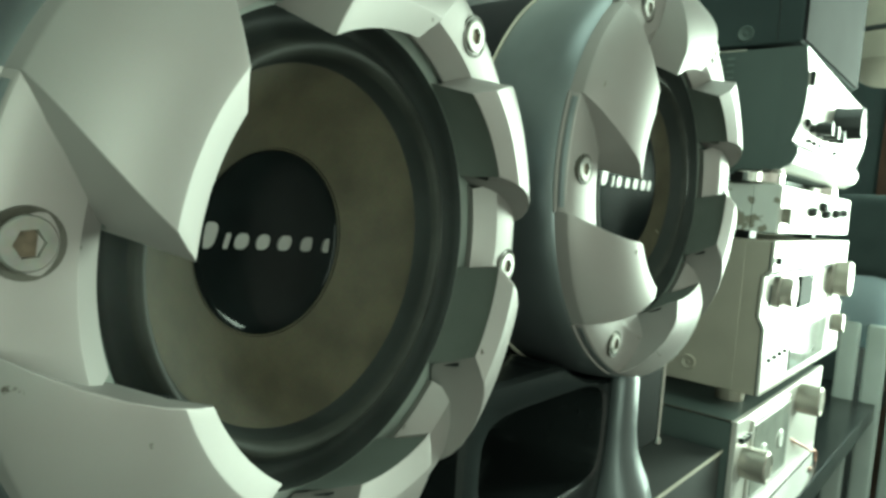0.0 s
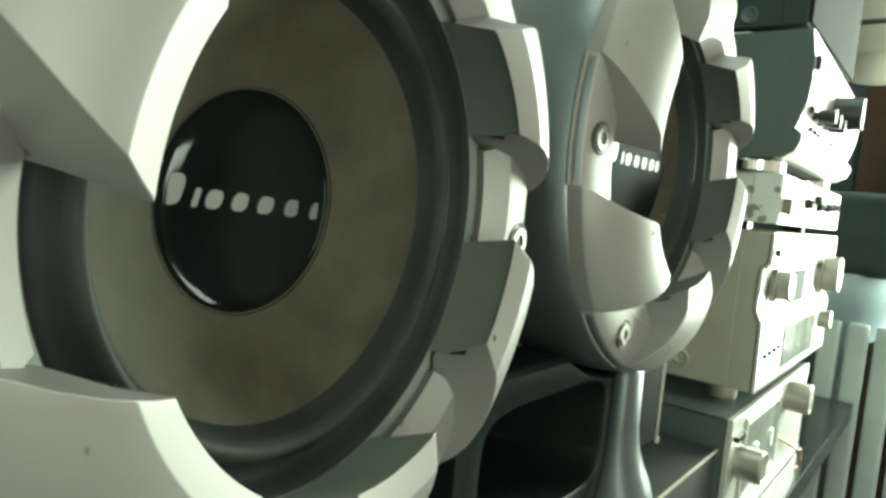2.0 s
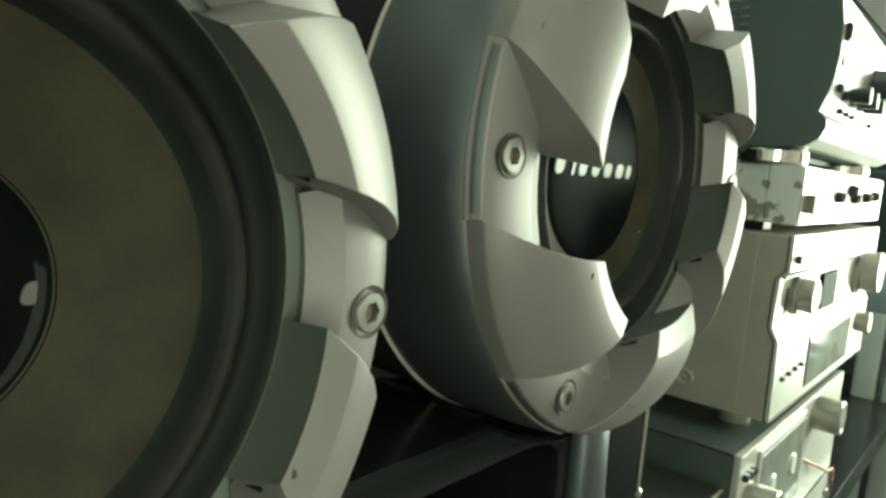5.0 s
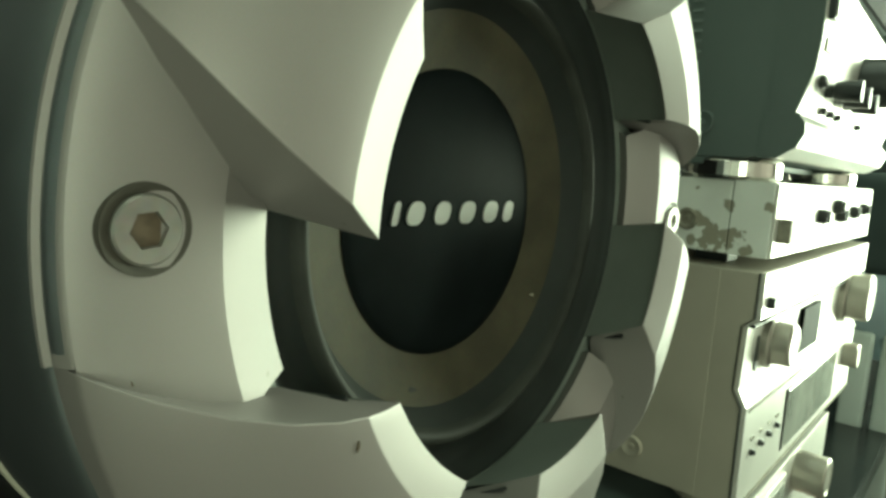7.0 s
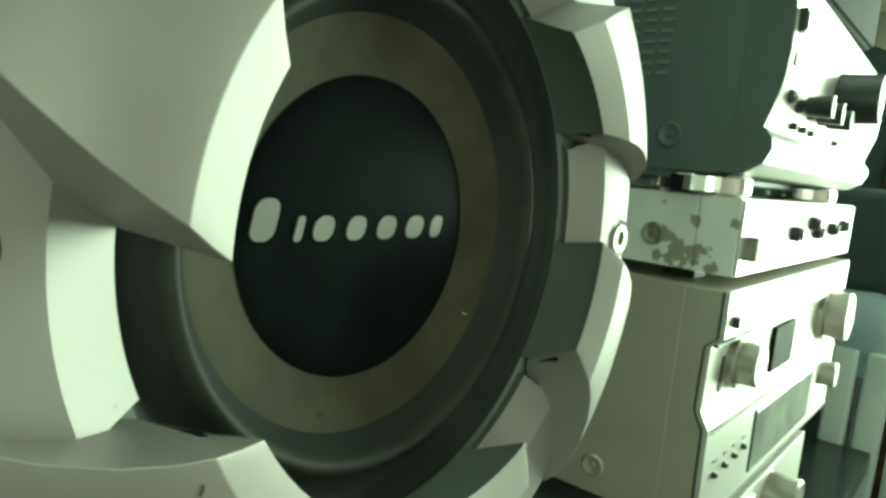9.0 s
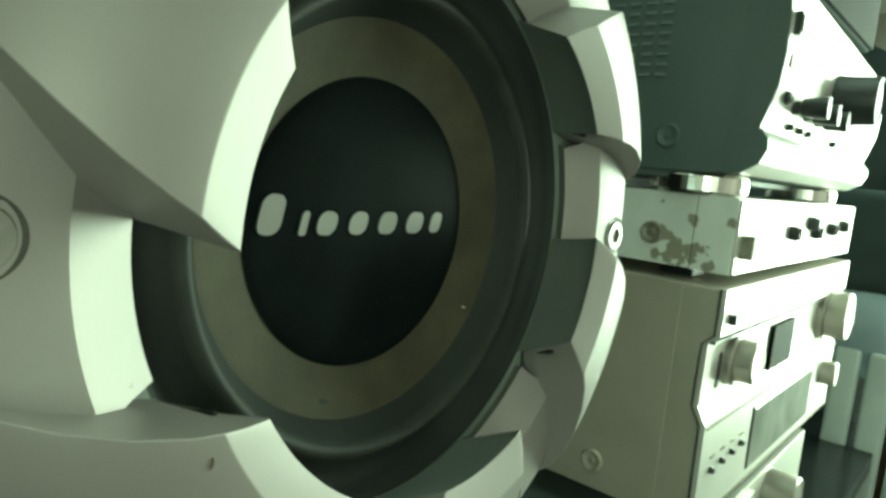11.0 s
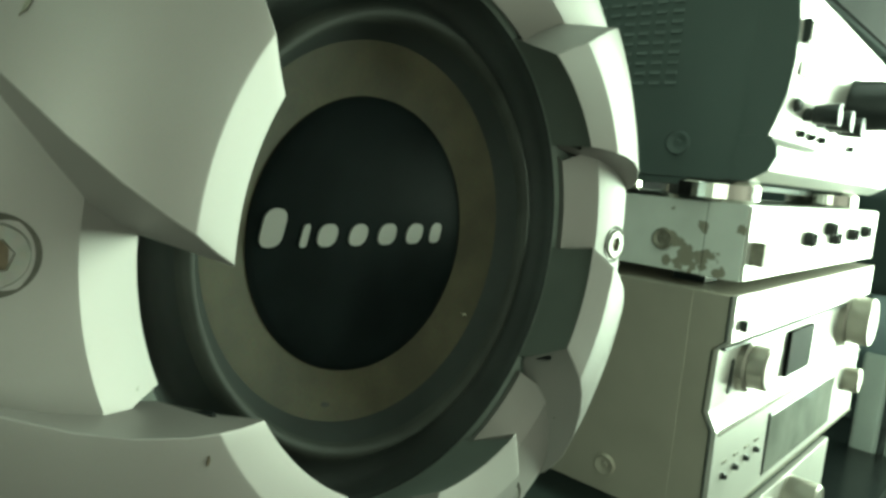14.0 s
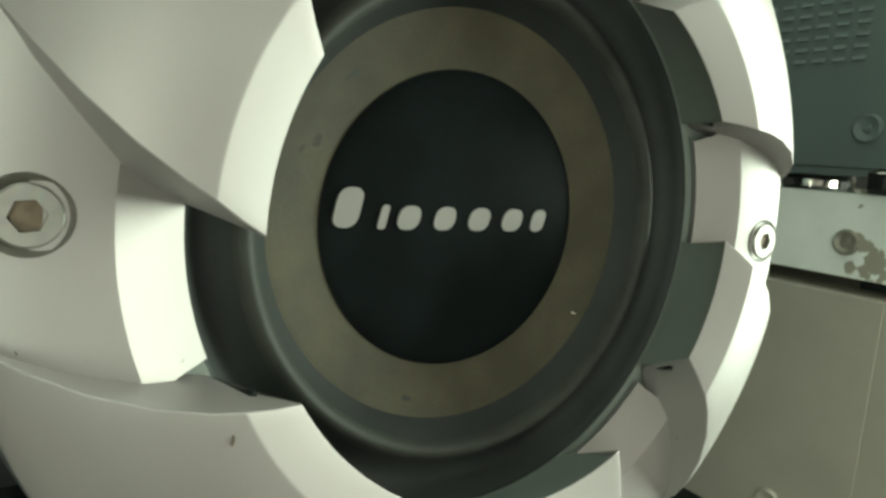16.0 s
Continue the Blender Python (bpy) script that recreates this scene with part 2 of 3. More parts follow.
def crisp(bm, w, loops):
    """Narrows the outer band by w, marks the creases and gives the mesh."""
    for v in bm.verts:
        r = math.hypot(v.co.x, v.co.z)
        k = warped(r, w) / r
        v.co.x, v.co.z = v.co.x * k, v.co.z * k
    bmesh.ops.recalc_face_normals(bm, faces=bm.faces)
    sharp = {e for e in bm.edges if len(e.link_faces) == 2 and e.calc_face_angle(0) > radians(26)}
    for loop in loops:
        for a, b in zip(loop, loop[1:]):
            e = bm.edges.get((a, b))
            if e and len(e.link_faces) == 2:
                sharp.add(e)
    if sharp:
        bmesh.ops.bevel(bm, geom=list(sharp), offset=0.0006, segments=2, affect="EDGES", profile=0.5, clamp_overlap=True)
    me = bpy.data.meshes.new("ring_part")
    bm.to_mesh(me)
    bm.free()
    for p in me.polygons:
        p.use_smooth = True
    return me


def blade_mesh(w):
    """One raised guard blade: a domed top with an inner chamfer, two side walls and a back."""
    prof = [(0.0995, -0.0182), (0.1072, -0.0207), (0.115, -0.0232), (0.123, -0.0228), (0.135, -0.0205), (0.148, -0.0158), (0.160, -0.0090), (0.1675, -0.0025), (R_RIM - 0.0010, 0.0022), (R_RIM, 0.0042), (0.1728, 0.0138)]
    nu = 12
    bm = bmesh.new()
    top = []
    for r, y in prof:
        s, e = edge_start(r), edge_end(r)
        top.append([bm.verts.new(polar(r, s + (e - s) * i / nu, y)) for i in range(nu + 1)])
    for a, b in zip(top, top[1:]):
        for i in range(nu):
            bm.faces.new((a[i], a[i + 1], b[i + 1], b[i]))
    # start wall: nearly square to the face
    low = [bm.verts.new(polar(max(r, 0.117), min(edge_start(r), 25.6) + 0.4, 0.014)) for r, y in prof]
    for i in range(len(prof) - 1):
        bm.faces.new((top[i][0], top[i + 1][0], low[i + 1], low[i]))
    # end wall: slopes out to the sunken sector
    foot = [(0.1165, 56.9, 0.0165), (0.1168, 56.7, 0.0150), (0.1172, 56.4, 0.012), (0.124, 55.4, 0.0085), (0.1335, 53.3, 0.0025), (0.146, 48.8, 0.0010), (0.158, 45.2, 0.0018), (0.1670, 42.4, 0.0040), (0.1708, 41.2, 0.0062), (R_RIM - 0.0006, 41.1, 0.008), (0.1722, 41.1, 0.0138)]
    ft = [bm.verts.new(polar(*f)) for f in foot]
    for i in range(len(prof) - 1):
        bm.faces.new((top[i + 1][nu], top[i][nu], ft[i], ft[i + 1]))
    # short inner return behind the chamfer
    back = [bm.verts.new(polar(0.1012, 29.3 + 30.3 * i / nu, -0.0168)) for i in range(nu + 1)]
    for i in range(nu):
        bm.faces.new((top[0][i + 1], top[0][i], back[i], back[i + 1]))
    return crisp(bm, w, [top[0], top[2], [t[0] for t in top], [t[nu] for t in top], back])


def liner_mesh(w):
    """The dark plastic behind a blade's inner edge, back to the frame."""
    bm = bmesh.new()
    nu = 12
    rows = [(0.1008, -0.0172, 29.4, 59.4), (0.1030, -0.0150, 28.6, 59.0), (0.1165, 0.0172, 25.5, 57.0)]
    grid = [[bm.verts.new(polar(r, a + (b - a) * i / nu, y)) for i in range(nu + 1)] for r, y, a, b in rows]
    for a, b in zip(grid, grid[1:]):
        for i in range(nu):
            bm.faces.new((a[i], a[i + 1], b[i + 1], b[i]))
    return crisp(bm, w, [])


def slot_mesh(w):
    """A dark tapering slit in the start wall, where a blade meets its backing."""
    bm = bmesh.new()
    n = 8
    upper, lower = [], []
    for i in range(n + 1):
        k = i / n
        r, deg, y = 0.1090 + 0.0060 * k, 26.3 - 0.3 * k, -0.0060 + 0.0120 * k
        h = 0.0011 * math.sqrt(max(0.0, 1 - (1 - min(1, k * 5 + 0.1)) ** 2)) * (1 - 0.85 * k)
        upper.append((r + h, deg, y))
        lower.append((r - h, deg, y))
    rim = upper + lower[::-1]
    front = [bm.verts.new(polar(*p)) for p in rim]
    back = [bm.verts.new(polar(r, d + 0.9, y)) for r, d, y in rim]
    for i in range(n):
        bm.faces.new((front[i], front[i + 1], front[2 * n - i], front[2 * n + 1 - i]))
    m = len(rim)
    for i in range(m):
        j = (i + 1) % m
        bm.faces.new((front[i], front[j], back[j], back[i]))
    for v in bm.verts:
        r = math.hypot(v.co.x, v.co.z)
        k = warped(r, w) / r
        v.co.x, v.co.z = v.co.x * k, v.co.z * k
    bmesh.ops.recalc_face_normals(bm, faces=bm.faces)
    me = bpy.data.meshes.new("drain_slot")
    bm.to_mesh(me)
    bm.free()
    return me


def segment_mesh(w):
    """One sunken sector between two blades, with its inner chamfer and the lip at the rim."""
    rows = [(0.121, 0.0185, 55.0, 82.0), (0.1155, 0.0112, 55.4, 81.4), (0.1255, 0.0066, 53.6, 81.5), (0.1352, 0.0012, 51.4, 82.0), (0.150, 0.0002, 46.2, 80.0), (0.1620, 0.0014, 42.8, 77.0), (0.1680, 0.0030, 41.2, 74.0), (0.1712, 0.0044, 40.4, 71.5)]
    if w < 0.9:
        # the narrower ring keeps a wide opening between its blades
        rows[:3] = [(0.1260, 0.0185, 55.0, 82.0), (0.1205, 0.0112, 55.4, 81.4), (0.1270, 0.0066, 53.6, 81.5)]
    nu = 12
    bm = bmesh.new()
    grid = [[bm.verts.new(polar(r, s + (e - s) * i / nu, y)) for i in range(nu + 1)] for r, y, s, e in rows]
    lip = [(0.1714, 0.0046), (0.1722, 0.0054), (0.1738, 0.0100), (0.1736, 0.0110), (0.1752, 0.0114), (0.1755, 0.0126), (0.1748, 0.0134), (0.169, 0.014)]
    for r, y in lip:
        grid.append([bm.verts.new(polar(r, 41.0 + (69.6 - 41.0) * i / nu, y)) for i in range(nu + 1)])
    for a, b in zip(grid, grid[1:]):
        for i in range(nu):
            bm.faces.new((a[i], a[i + 1], b[i + 1], b[i]))
    n = len(rows)
    for i in (0, nu):
        bm.faces.new([grid[j][i] for j in range(n, len(grid))])
    return crisp(bm, w, [grid[1], grid[3], grid[n - 1], grid[n], grid[n + 2], grid[n + 3]])


def band_mesh(w):
    """The charcoal band between a sunken sector and the thin lip at the rim."""
    bm = bmesh.new()
    nu = 12
    rows = [(0.1724, 0.0059), (0.1734, 0.0076), (0.1742, 0.0097), (0.1730, 0.0099)]
    grid = [[bm.verts.new(polar(r, 42.2 + 26.2 * i / nu, y)) for i in range(nu + 1)] for r, y in rows]
    for a, b in zip(grid, grid[1:]):
        for i in range(nu):
            bm.faces.new((a[i], a[i + 1], b[i + 1], b[i]))
    return crisp(bm, w, [])


def bolt_meshes():
    """The groove round a bolt, its head with a hexagonal socket, and the socket's floor; all face -y."""
    groove = lathe([(0.0088, 0.0006), (0.0098, 0.0003), (0.0112, -0.0002), (0.0117, -0.0002), (0.0119, 0.003)], 40)
    bm = bmesh.new()
    n = 36
    hexr = 0.0050

    def hex_at(i, y, rr):
        a = 2 * math.pi * i / n
        k = math.cos(math.pi / 6) / math.cos((a + math.pi / 6) % (math.pi / 3) - math.pi / 6)
        return (rr * k * math.cos(a + 0.25), y, rr * k * math.sin(a + 0.25))

    loops = []
    for kind, r, y in (("c", 0.0090, 0.002), ("c", 0.0090, -0.0006), ("c", 0.0084, -0.0013), ("h", hexr, -0.0014), ("h", hexr * 0.94, 0.0004)):
        loops.append([bm.verts.new((r * math.cos(2 * math.pi * i / n + 0.25), y, r * math.sin(2 * math.pi * i / n + 0.25)) if kind == "c" else hex_at(i, y, r)) for i in range(n)])
    for a, b in zip(loops, loops[1:]):
        for i in range(n):
            j = (i + 1) % n
            bm.faces.new((a[i], a[j], b[j], b[i]))
    floor = bmesh.new()
    floor.faces.new([floor.verts.new(hex_at(i, 0.0001, hexr * 0.97)) for i in range(n)])
    out = []
    for name, b in (("bolt_groove", groove), ("bolt_head", bm), ("socket", floor)):
        bmesh.ops.recalc_face_normals(b, faces=b.faces)
        me = bpy.data.meshes.new(name)
        b.to_mesh(me)
        b.free()
        out.append(me)
    return out


GROOVE_ME, HEAD_ME, SOCKET_ME = bolt_meshes()


def logo_bar(x, z, w, h, cap_y):
    """A slanted rounded bar printed on the dust cap."""
    bm = box(-w / 2, w / 2, -0.0002, 0.0006, -h / 2, h / 2)
    bmesh.ops.bevel(bm, geom=[e for e in bm.edges if abs(e.verts[0].co.y - e.verts[1].co.y) > 1e-5], offset=min(w, h) * 0.42, segments=5, affect="EDGES", profile=0.5)
    for v in bm.verts:
        v.co.x += v.co.z * 0.22
        v.co += Vector((x, cap_y, z))
    return bm


def rounded(ob):
    """Keeps the large faces flat up to their small rounded edges."""
    wn = ob.modifiers.new("flat_faces", "WEIGHTED_NORMAL")
    wn.mode, wn.weight, wn.keep_sharp = "FACE_AREA", 60, False
    return ob


def subwoofer(m, label, cap_material, w, cap_r, cap_y, dome, brown_r, brown_y, logo, sag):
    blade, segment, liner = blade_mesh(w), segment_mesh(w), liner_mesh(w)
    slot, band = slot_mesh(w), band_mesh(w)

    def turned(prof, n=128):
        return lathe([(warped(r, w), y) for r, y in prof], n)

    sub = empty("subwoofer_tube", m, label, "subwoofer", "pair of subwoofers")
    part("body_tube", turned([(0.160, 0.0135), (0.1722, 0.0130), (0.1732, 0.0138), (0.1744, 0.016), (0.1760, 0.020), (0.1773, 0.026), (0.1782, 0.034), (0.1789, 0.046), (0.1793, 0.060), (0.1795, 0.082), (0.179, 0.0855), (0.176, 0.0865), (0.165, 0.0865)], 128), TUBE, sub, "charcoal painted collar", smooth=30)
    part("piping", turned([(0.1788, 0.0862), (0.1804, 0.0866), (0.1808, 0.0873), (0.1802, 0.0880), (0.1788, 0.0884)], 128), PIPING, sub, "thin cream piping", smooth=40)
    part("carpeted_tube", turned([(0.165, 0.0868), (0.1762, 0.090), (0.1762, 0.44), (0.170, 0.448), (0.0, 0.448)], 96), CARPET, sub, "black carpet covered tube", smooth=30)
    for k in range(6):
        turn = Matrix.Rotation(-radians(60 * k), 4, "Y")
        bl = rounded(place("guard_blade", blade, SILVER, sub, "raised satin silver guard blade" if k == 0 else "", turn))
        place("liner", liner, FRAME, bl, "dark grey plastic backing")
        place("drain_slot", slot, BLACKP, bl, "black crescent slot")
    for k in range(6):
        turn = Matrix.Rotation(-radians(60 * k), 4, "Y")
        seg = rounded(place("ring_segment", segment, SILVER, sub, "", turn))
        place("rim_band", band, TUBE, seg, "charcoal band under the rim lip")
        at = Matrix.Translation(polar(warped(0.1552, w), 59.0, 0.0003)) @ Matrix.Scale(0.93, 4)
        place("bolt_groove", GROOVE_ME, GROOVE, seg, "dark groove round the bolt", at, 40)
        spin = at @ Matrix.Rotation(0.7 * k + 0.3, 4, "Y")
        place("bolt_head", HEAD_ME, STEEL, seg, "steel hexagon socket bolt", spin, 30)
        place("socket", SOCKET_ME, RUST, seg, "tarnished socket", spin)
    part("woofer_frame", turned([(0.1705, 0.0145), (0.150, 0.0160), (0.128, 0.017), (0.1162, 0.0178)], 128), FRAME, sub, "dark grey mounting frame", smooth=40)
    b0 = brown_r
    part("rubber_surround", turned([(0.1164, 0.0182), (0.1150, 0.0190), (0.1140, 0.0225), (0.1110, 0.0275), (0.1070, 0.0295), (0.1030, 0.0280), (0.0995, 0.0245), (0.0970, 0.0213), (0.0950, 0.0199), (0.0932, 0.0203), (0.0915, 0.0225), (0.0897, 0.0265), (b0 + 0.0005, brown_y - 0.0012), (b0 - 0.001, brown_y + 0.0006)], 128), RUBBER, sub, "black rubber surround", smooth=60)
    # Lighter ring over the roll stands in for the highlight along it.
    part("surround_bead", turned([(0.0985, 0.0229), (0.0971, 0.0210), (0.0950, 0.0195), (0.0931, 0.0199), (0.0916, 0.0219), (0.0906, 0.0242)], 128), BEAD, sub, "roll of the surround, highlight put into its grey", smooth=60)
    cone = lathe([(b0, brown_y), (b0 - 0.003, brown_y + 0.0006), ((b0 + cap_r) / 2, (brown_y + cap_y) / 2 + 0.0007), (cap_r - 0.001, cap_y + 0.0006)], 128)
    for v in cone.verts:
        v.co.z -= sag * (b0 - math.hypot(v.co.x, v.co.z)) / (b0 - cap_r)
    part("cone", cone, CONE, sub, "dusty brown speaker cone", smooth=60)
    n = 10
    prof = [(cap_r * math.cos(math.pi / 2 * i / n), cap_y - dome * math.sin(math.pi / 2 * i / n)) for i in range(n + 1)]
    prof[-1] = (0.0, prof[-1][1])
    skirt = [(cap_r + 0.0006, cap_y + 0.0004), (cap_r + 0.0003, cap_y - 0.0004)] if dome > 0 else []
    cap = part("dust_cap", lathe(skirt + [(r, y - 0.0004) for r, y in prof], 96), cap_material, sub, "black dust cap", Matrix.Translation((0, 0, -sag)), 60)
    x0, x1, zmid, small, tall = logo
    widths = (0.19, 0.055, 0.155, 0.155, 0.165, 0.165, 0.115)
    x = x0
    for i, share in enumerate(widths):
        ww = share * (x1 - x0)
        h = tall if i == 0 else small
        xm, zc = x + ww * (0.42 if i == 0 else 0.5), zmid + (h - small) / 2
        d = math.sqrt(max(0.0, 1 - (xm * xm + zc * zc) / cap_r ** 2))
        part("logo_bar", logo_bar(xm, zc, ww * (0.52 if i == 0 else 0.60), h * 0.92, cap_y - dome * d - 0.0008), LOGO, cap, "silver printed bar")
        x += ww
    return sub


SUB_B = subwoofer(pose(0, 0, 0.303), "silver guarded bass tube standing on a gloss black cradle", CAP, 1.0, 0.0618, 0.0398, 0.0035, 0.0852, 0.0335, (-0.0602, 0.0468, 0.0015, 0.0105, 0.017), 0.0008)
LEAN = Vector((1.53, 2.85, 6.04))
SUB_A = subwoofer(Matrix.Translation((-0.3777, -0.0101, 0.2475)) @ Matrix.Rotation(radians(LEAN.length), 4, LEAN.normalized()), "silver guarded bass tube with wide brown cone on a low cradle", CAP_GLOSS, 0.766, 0.0478, 0.057, -0.009, 0.088, 0.034, (-0.0430, 0.0470, -0.0005, 0.0086, 0.0136), 0.0)


def scuff(name, sub, at, normal, along, length, width, material, label):
    """A thin ragged mark that lies on a part of the tube."""
    rnd = random.Random(name + label + str(at))
    n = Vector(normal).normalized()
    u = (Vector(along) - n * n.dot(Vector(along))).normalized()
    v = n.cross(u)
    bm = bmesh.new()
    rim = []
    for i in range(14):
        a = 2 * math.pi * i / 14
        k = 0.65 + 0.5 * rnd.random()
        rim.append(Vector(at) + u * (length / 2 * k * math.cos(a)) + v * (width / 2 * k * math.sin(a)))
    top = [bm.verts.new(p + n * 0.0002) for p in rim]
    low = [bm.verts.new(p - n * 0.0004) for p in rim]
    bm.faces.new(top)
    for i in range(14):
        j = (i + 1) % 14
        bm.faces.new((top[i], low[i], low[j], top[j]))
    return part(name, bm, material, sub, label)


scuff("scratch", SUB_B, (-0.1503, -0.0070, 0.0634), (-0.603, -0.757, 0.25), (0.5, 0.0, 0.9), 0.0068, 0.0010, WORN, "brownish scratch in the paint")
scuff("scratch", SUB_B, (-0.1482, -0.0088, 0.0596), (-0.603, -0.757, 0.25), (0.5, 0.0, 0.8), 0.0052, 0.0009, WORN, "brownish scratch in the paint")
scuff("chip", SUB_B, (-0.1590, 0.0018, -0.0330), (-0.252, -0.966, -0.057), (1.0, 0.0, -0.3), 0.0042, 0.0014, RUST, "dark chip in the paint")
scuff("chip", SUB_B, (-0.1080, -0.0232, -0.0550), (-0.045, -0.999, -0.022), (0.1, 0.0, 1.0), 0.0036, 0.0009, RUST, "dark chip in the paint")
scuff("smudge", SUB_B, (-0.0530, 0.0368, 0.0530), (0.236, -0.939, -0.248), (0.9, 0.0, 0.5), 0.0090, 0.0026, BEAD, "dark smudge on the cone")
scuff("smudge", SUB_B, (-0.0210, 0.0358, -0.0750), (0.096, -0.933, 0.347), (1.0, 0.0, -0.2), 0.0060, 0.0026, BEAD, "dark smudge on the cone")
scuff("fleck", SUB_B, (0.0670, 0.0352, -0.0430), (-0.301, -0.935, 0.19), (1.0, 0.0, -0.3), 0.0030, 0.0009, PIPING, "pale fleck on the cone")


# ---- setting ----
def setting(name, bm, material, label="", category="wall", m=None):
    return tagged(part(name, bm, material, m=m), label, category, kind="structure")


setting("wall_back", box(-1.3, 1.92, 0.62, 0.70, -0.9, 0.95), WALLM, "dark painted back wall", "wall")
# Pale upper part is added out of view to brighten the collar's top.
setting("wall_upper", box(-1.3, 1.92, 0.625, 0.70, 0.95, 1.5), ROOM, "unseen pale wall added for the collar's reflections", "wall")
setting("wall_left", box(-1.38, -1.3, -1.28, 0.70, -0.9, 1.5), ROOM, "plain grey green plaster wall", "wall")
wr = bmesh.new()
for b in ((1.92, 2.0, -0.12, 0.70, -0.9, 1.5), (1.56, 1.92, -0.15, -0.12, -0.9, 1.5), (1.5, 1.56, -0.18, -0.12, -0.9, 1.5), (1.5, 1.56, -1.28, -0.83, -0.9, 1.5), (1.5, 1.56, -0.83, -0.18, -0.9, -0.12), (1.5, 1.56, -0.83, -0.18, 0.96, 1.5)):
    t = box(*b)
    me = bpy.data.meshes.new("tmp")
    t.to_mesh(me)
    t.free()
    wr.from_mesh(me)
setting("wall_right", wr, TEAL, "dark teal wall with a window opening", "wall")
setting("floor", box(-1.38, 2.0, -1.36, 0.70, -0.96, -0.9), FLOORM, "dark floor", "floor")
setting("ceiling", box(-1.38, 2.0, -1.36, 0.70, 1.5, 1.56), ROOM, "plain ceiling", "ceiling")
# Closes the room out of view; its rose colour is added for the bounce.
setting("wall_front", box(-1.38, 2.0, -1.36, -1.28, -0.9, 1.5), ROSE, "unseen front wall, tinted rose for pink bounce", "wall")

# ---- support ----
setting("shelf", box(-0.85, 1.5, -0.03, 0.6, -0.18, -0.14, 0.003), GLOSS, "black shelf board", "shelf")
cab = empty("equipment_case", pose(-0.2, 0.25, -0.14), "black textured case under the bass tubes", "case")
part("case_body", box(-0.55, 0.495, -0.233, 0.25, 0.0, 0.123, 0.002), CASE, cab)
part("edge_strip", box(-0.55, 0.495, -0.2355, -0.2332, 0.1205, 0.1245, 0.0008), CHAMP, cab, "thin worn metal edge")


def flared_column(h):
    """An oval column that sweeps out into its foot."""
    bm = bmesh.new()
    n = 40
    rings = []
    for z, cx, rx, ry in ((0.0, 0.006, 0.020, 0.030), (0.010, 0.012, 0.028, 0.034), (0.026, 0.021, 0.035, 0.032), (0.040, 0.023, 0.034, 0.026), (0.054, 0.021, 0.028, 0.020), (0.070, 0.019, 0.0235, 0.015), (0.090, 0.017, 0.0205, 0.013), (h - 0.006, 0.016, 0.0195, 0.012), (h, 0.016, 0.016, 0.009)):
        rings.append([bm.verts.new((cx + rx * math.cos(2 * math.pi * i / n), -0.004 + ry * math.sin(2 * math.pi * i / n), z)) for i in range(n)])
    for a, b in zip(rings, rings[1:]):
        for i in range(n):
            k = (i + 1) % n
            bm.faces.new((a[i], a[k], b[k], b[i]))
    bm.faces.new(rings[0][::-1])
    bm.faces.new(rings[-1])
    return bm


def saddle_box(x0, x1, z0, tube_z, tube_r, hole, depth):
    """A hollow moulded stand: a saddle under the tube on top, a rounded open cavity in the front."""
    hx0, hx1, hz0, hz1 = hole
    cx, cz = (hx0 + hx1) / 2, (hz0 + hz1) / 2
    n = 96

    def top(x):
        inside = tube_r ** 2 - x * x
        return min(0.165, tube_z - math.sqrt(max(0.0, inside)))

    def rim(i, grow):
        a = 2 * math.pi * i / n
        c, s = math.cos(a), math.sin(a)
        p = 5.0
        r = (abs(c / ((hx1 - hx0) / 2 + grow)) ** p + abs(s / ((hz1 - hz0) / 2 + grow)) ** p) ** (-1 / p)
        return cx + r * c, cz + r * s

    def outer(i, inset):
        a = 2 * math.pi * i / n
        c, s = math.cos(a), math.sin(a)
        r = 0.0
        while r < 0.4:
            x, z = cx + r * c, cz + r * s
            if x < x0 + inset or x > x1 - inset or z < z0 or z > top(x) - inset:
                break
            r += 0.0005
        return cx + r * c, cz + r * s

    bm = bmesh.new()
    rings = [[bm.verts.new((x, y, z)) for x, z in pts] for y, pts in (
        (depth + 0.02, [outer(i, 0.0) for i in range(n)]),
        (0.004, [outer(i, 0.0) for i in range(n)]),
        (0.0, [outer(i, 0.003) for i in range(n)]),
        (0.0, [rim(i, 0.004) for i in range(n)]),
        (0.0015, [rim(i, 0.0012) for i in range(n)]),
        (0.006, [rim(i, 0.0) for i in range(n)]),
        (depth - 0.012, [rim(i, -0.003) for i in range(n)]),
        (depth, [rim(i, -0.016) for i in range(n)]))]
    for a, b in zip(rings, rings[1:]):
        for i in range(n):
            k = (i + 1) % n
            bm.faces.new((a[i], a[k], b[k], b[i]))
    bm.faces.new(rings[0])
    bm.faces.new(rings[-1])
    return bm


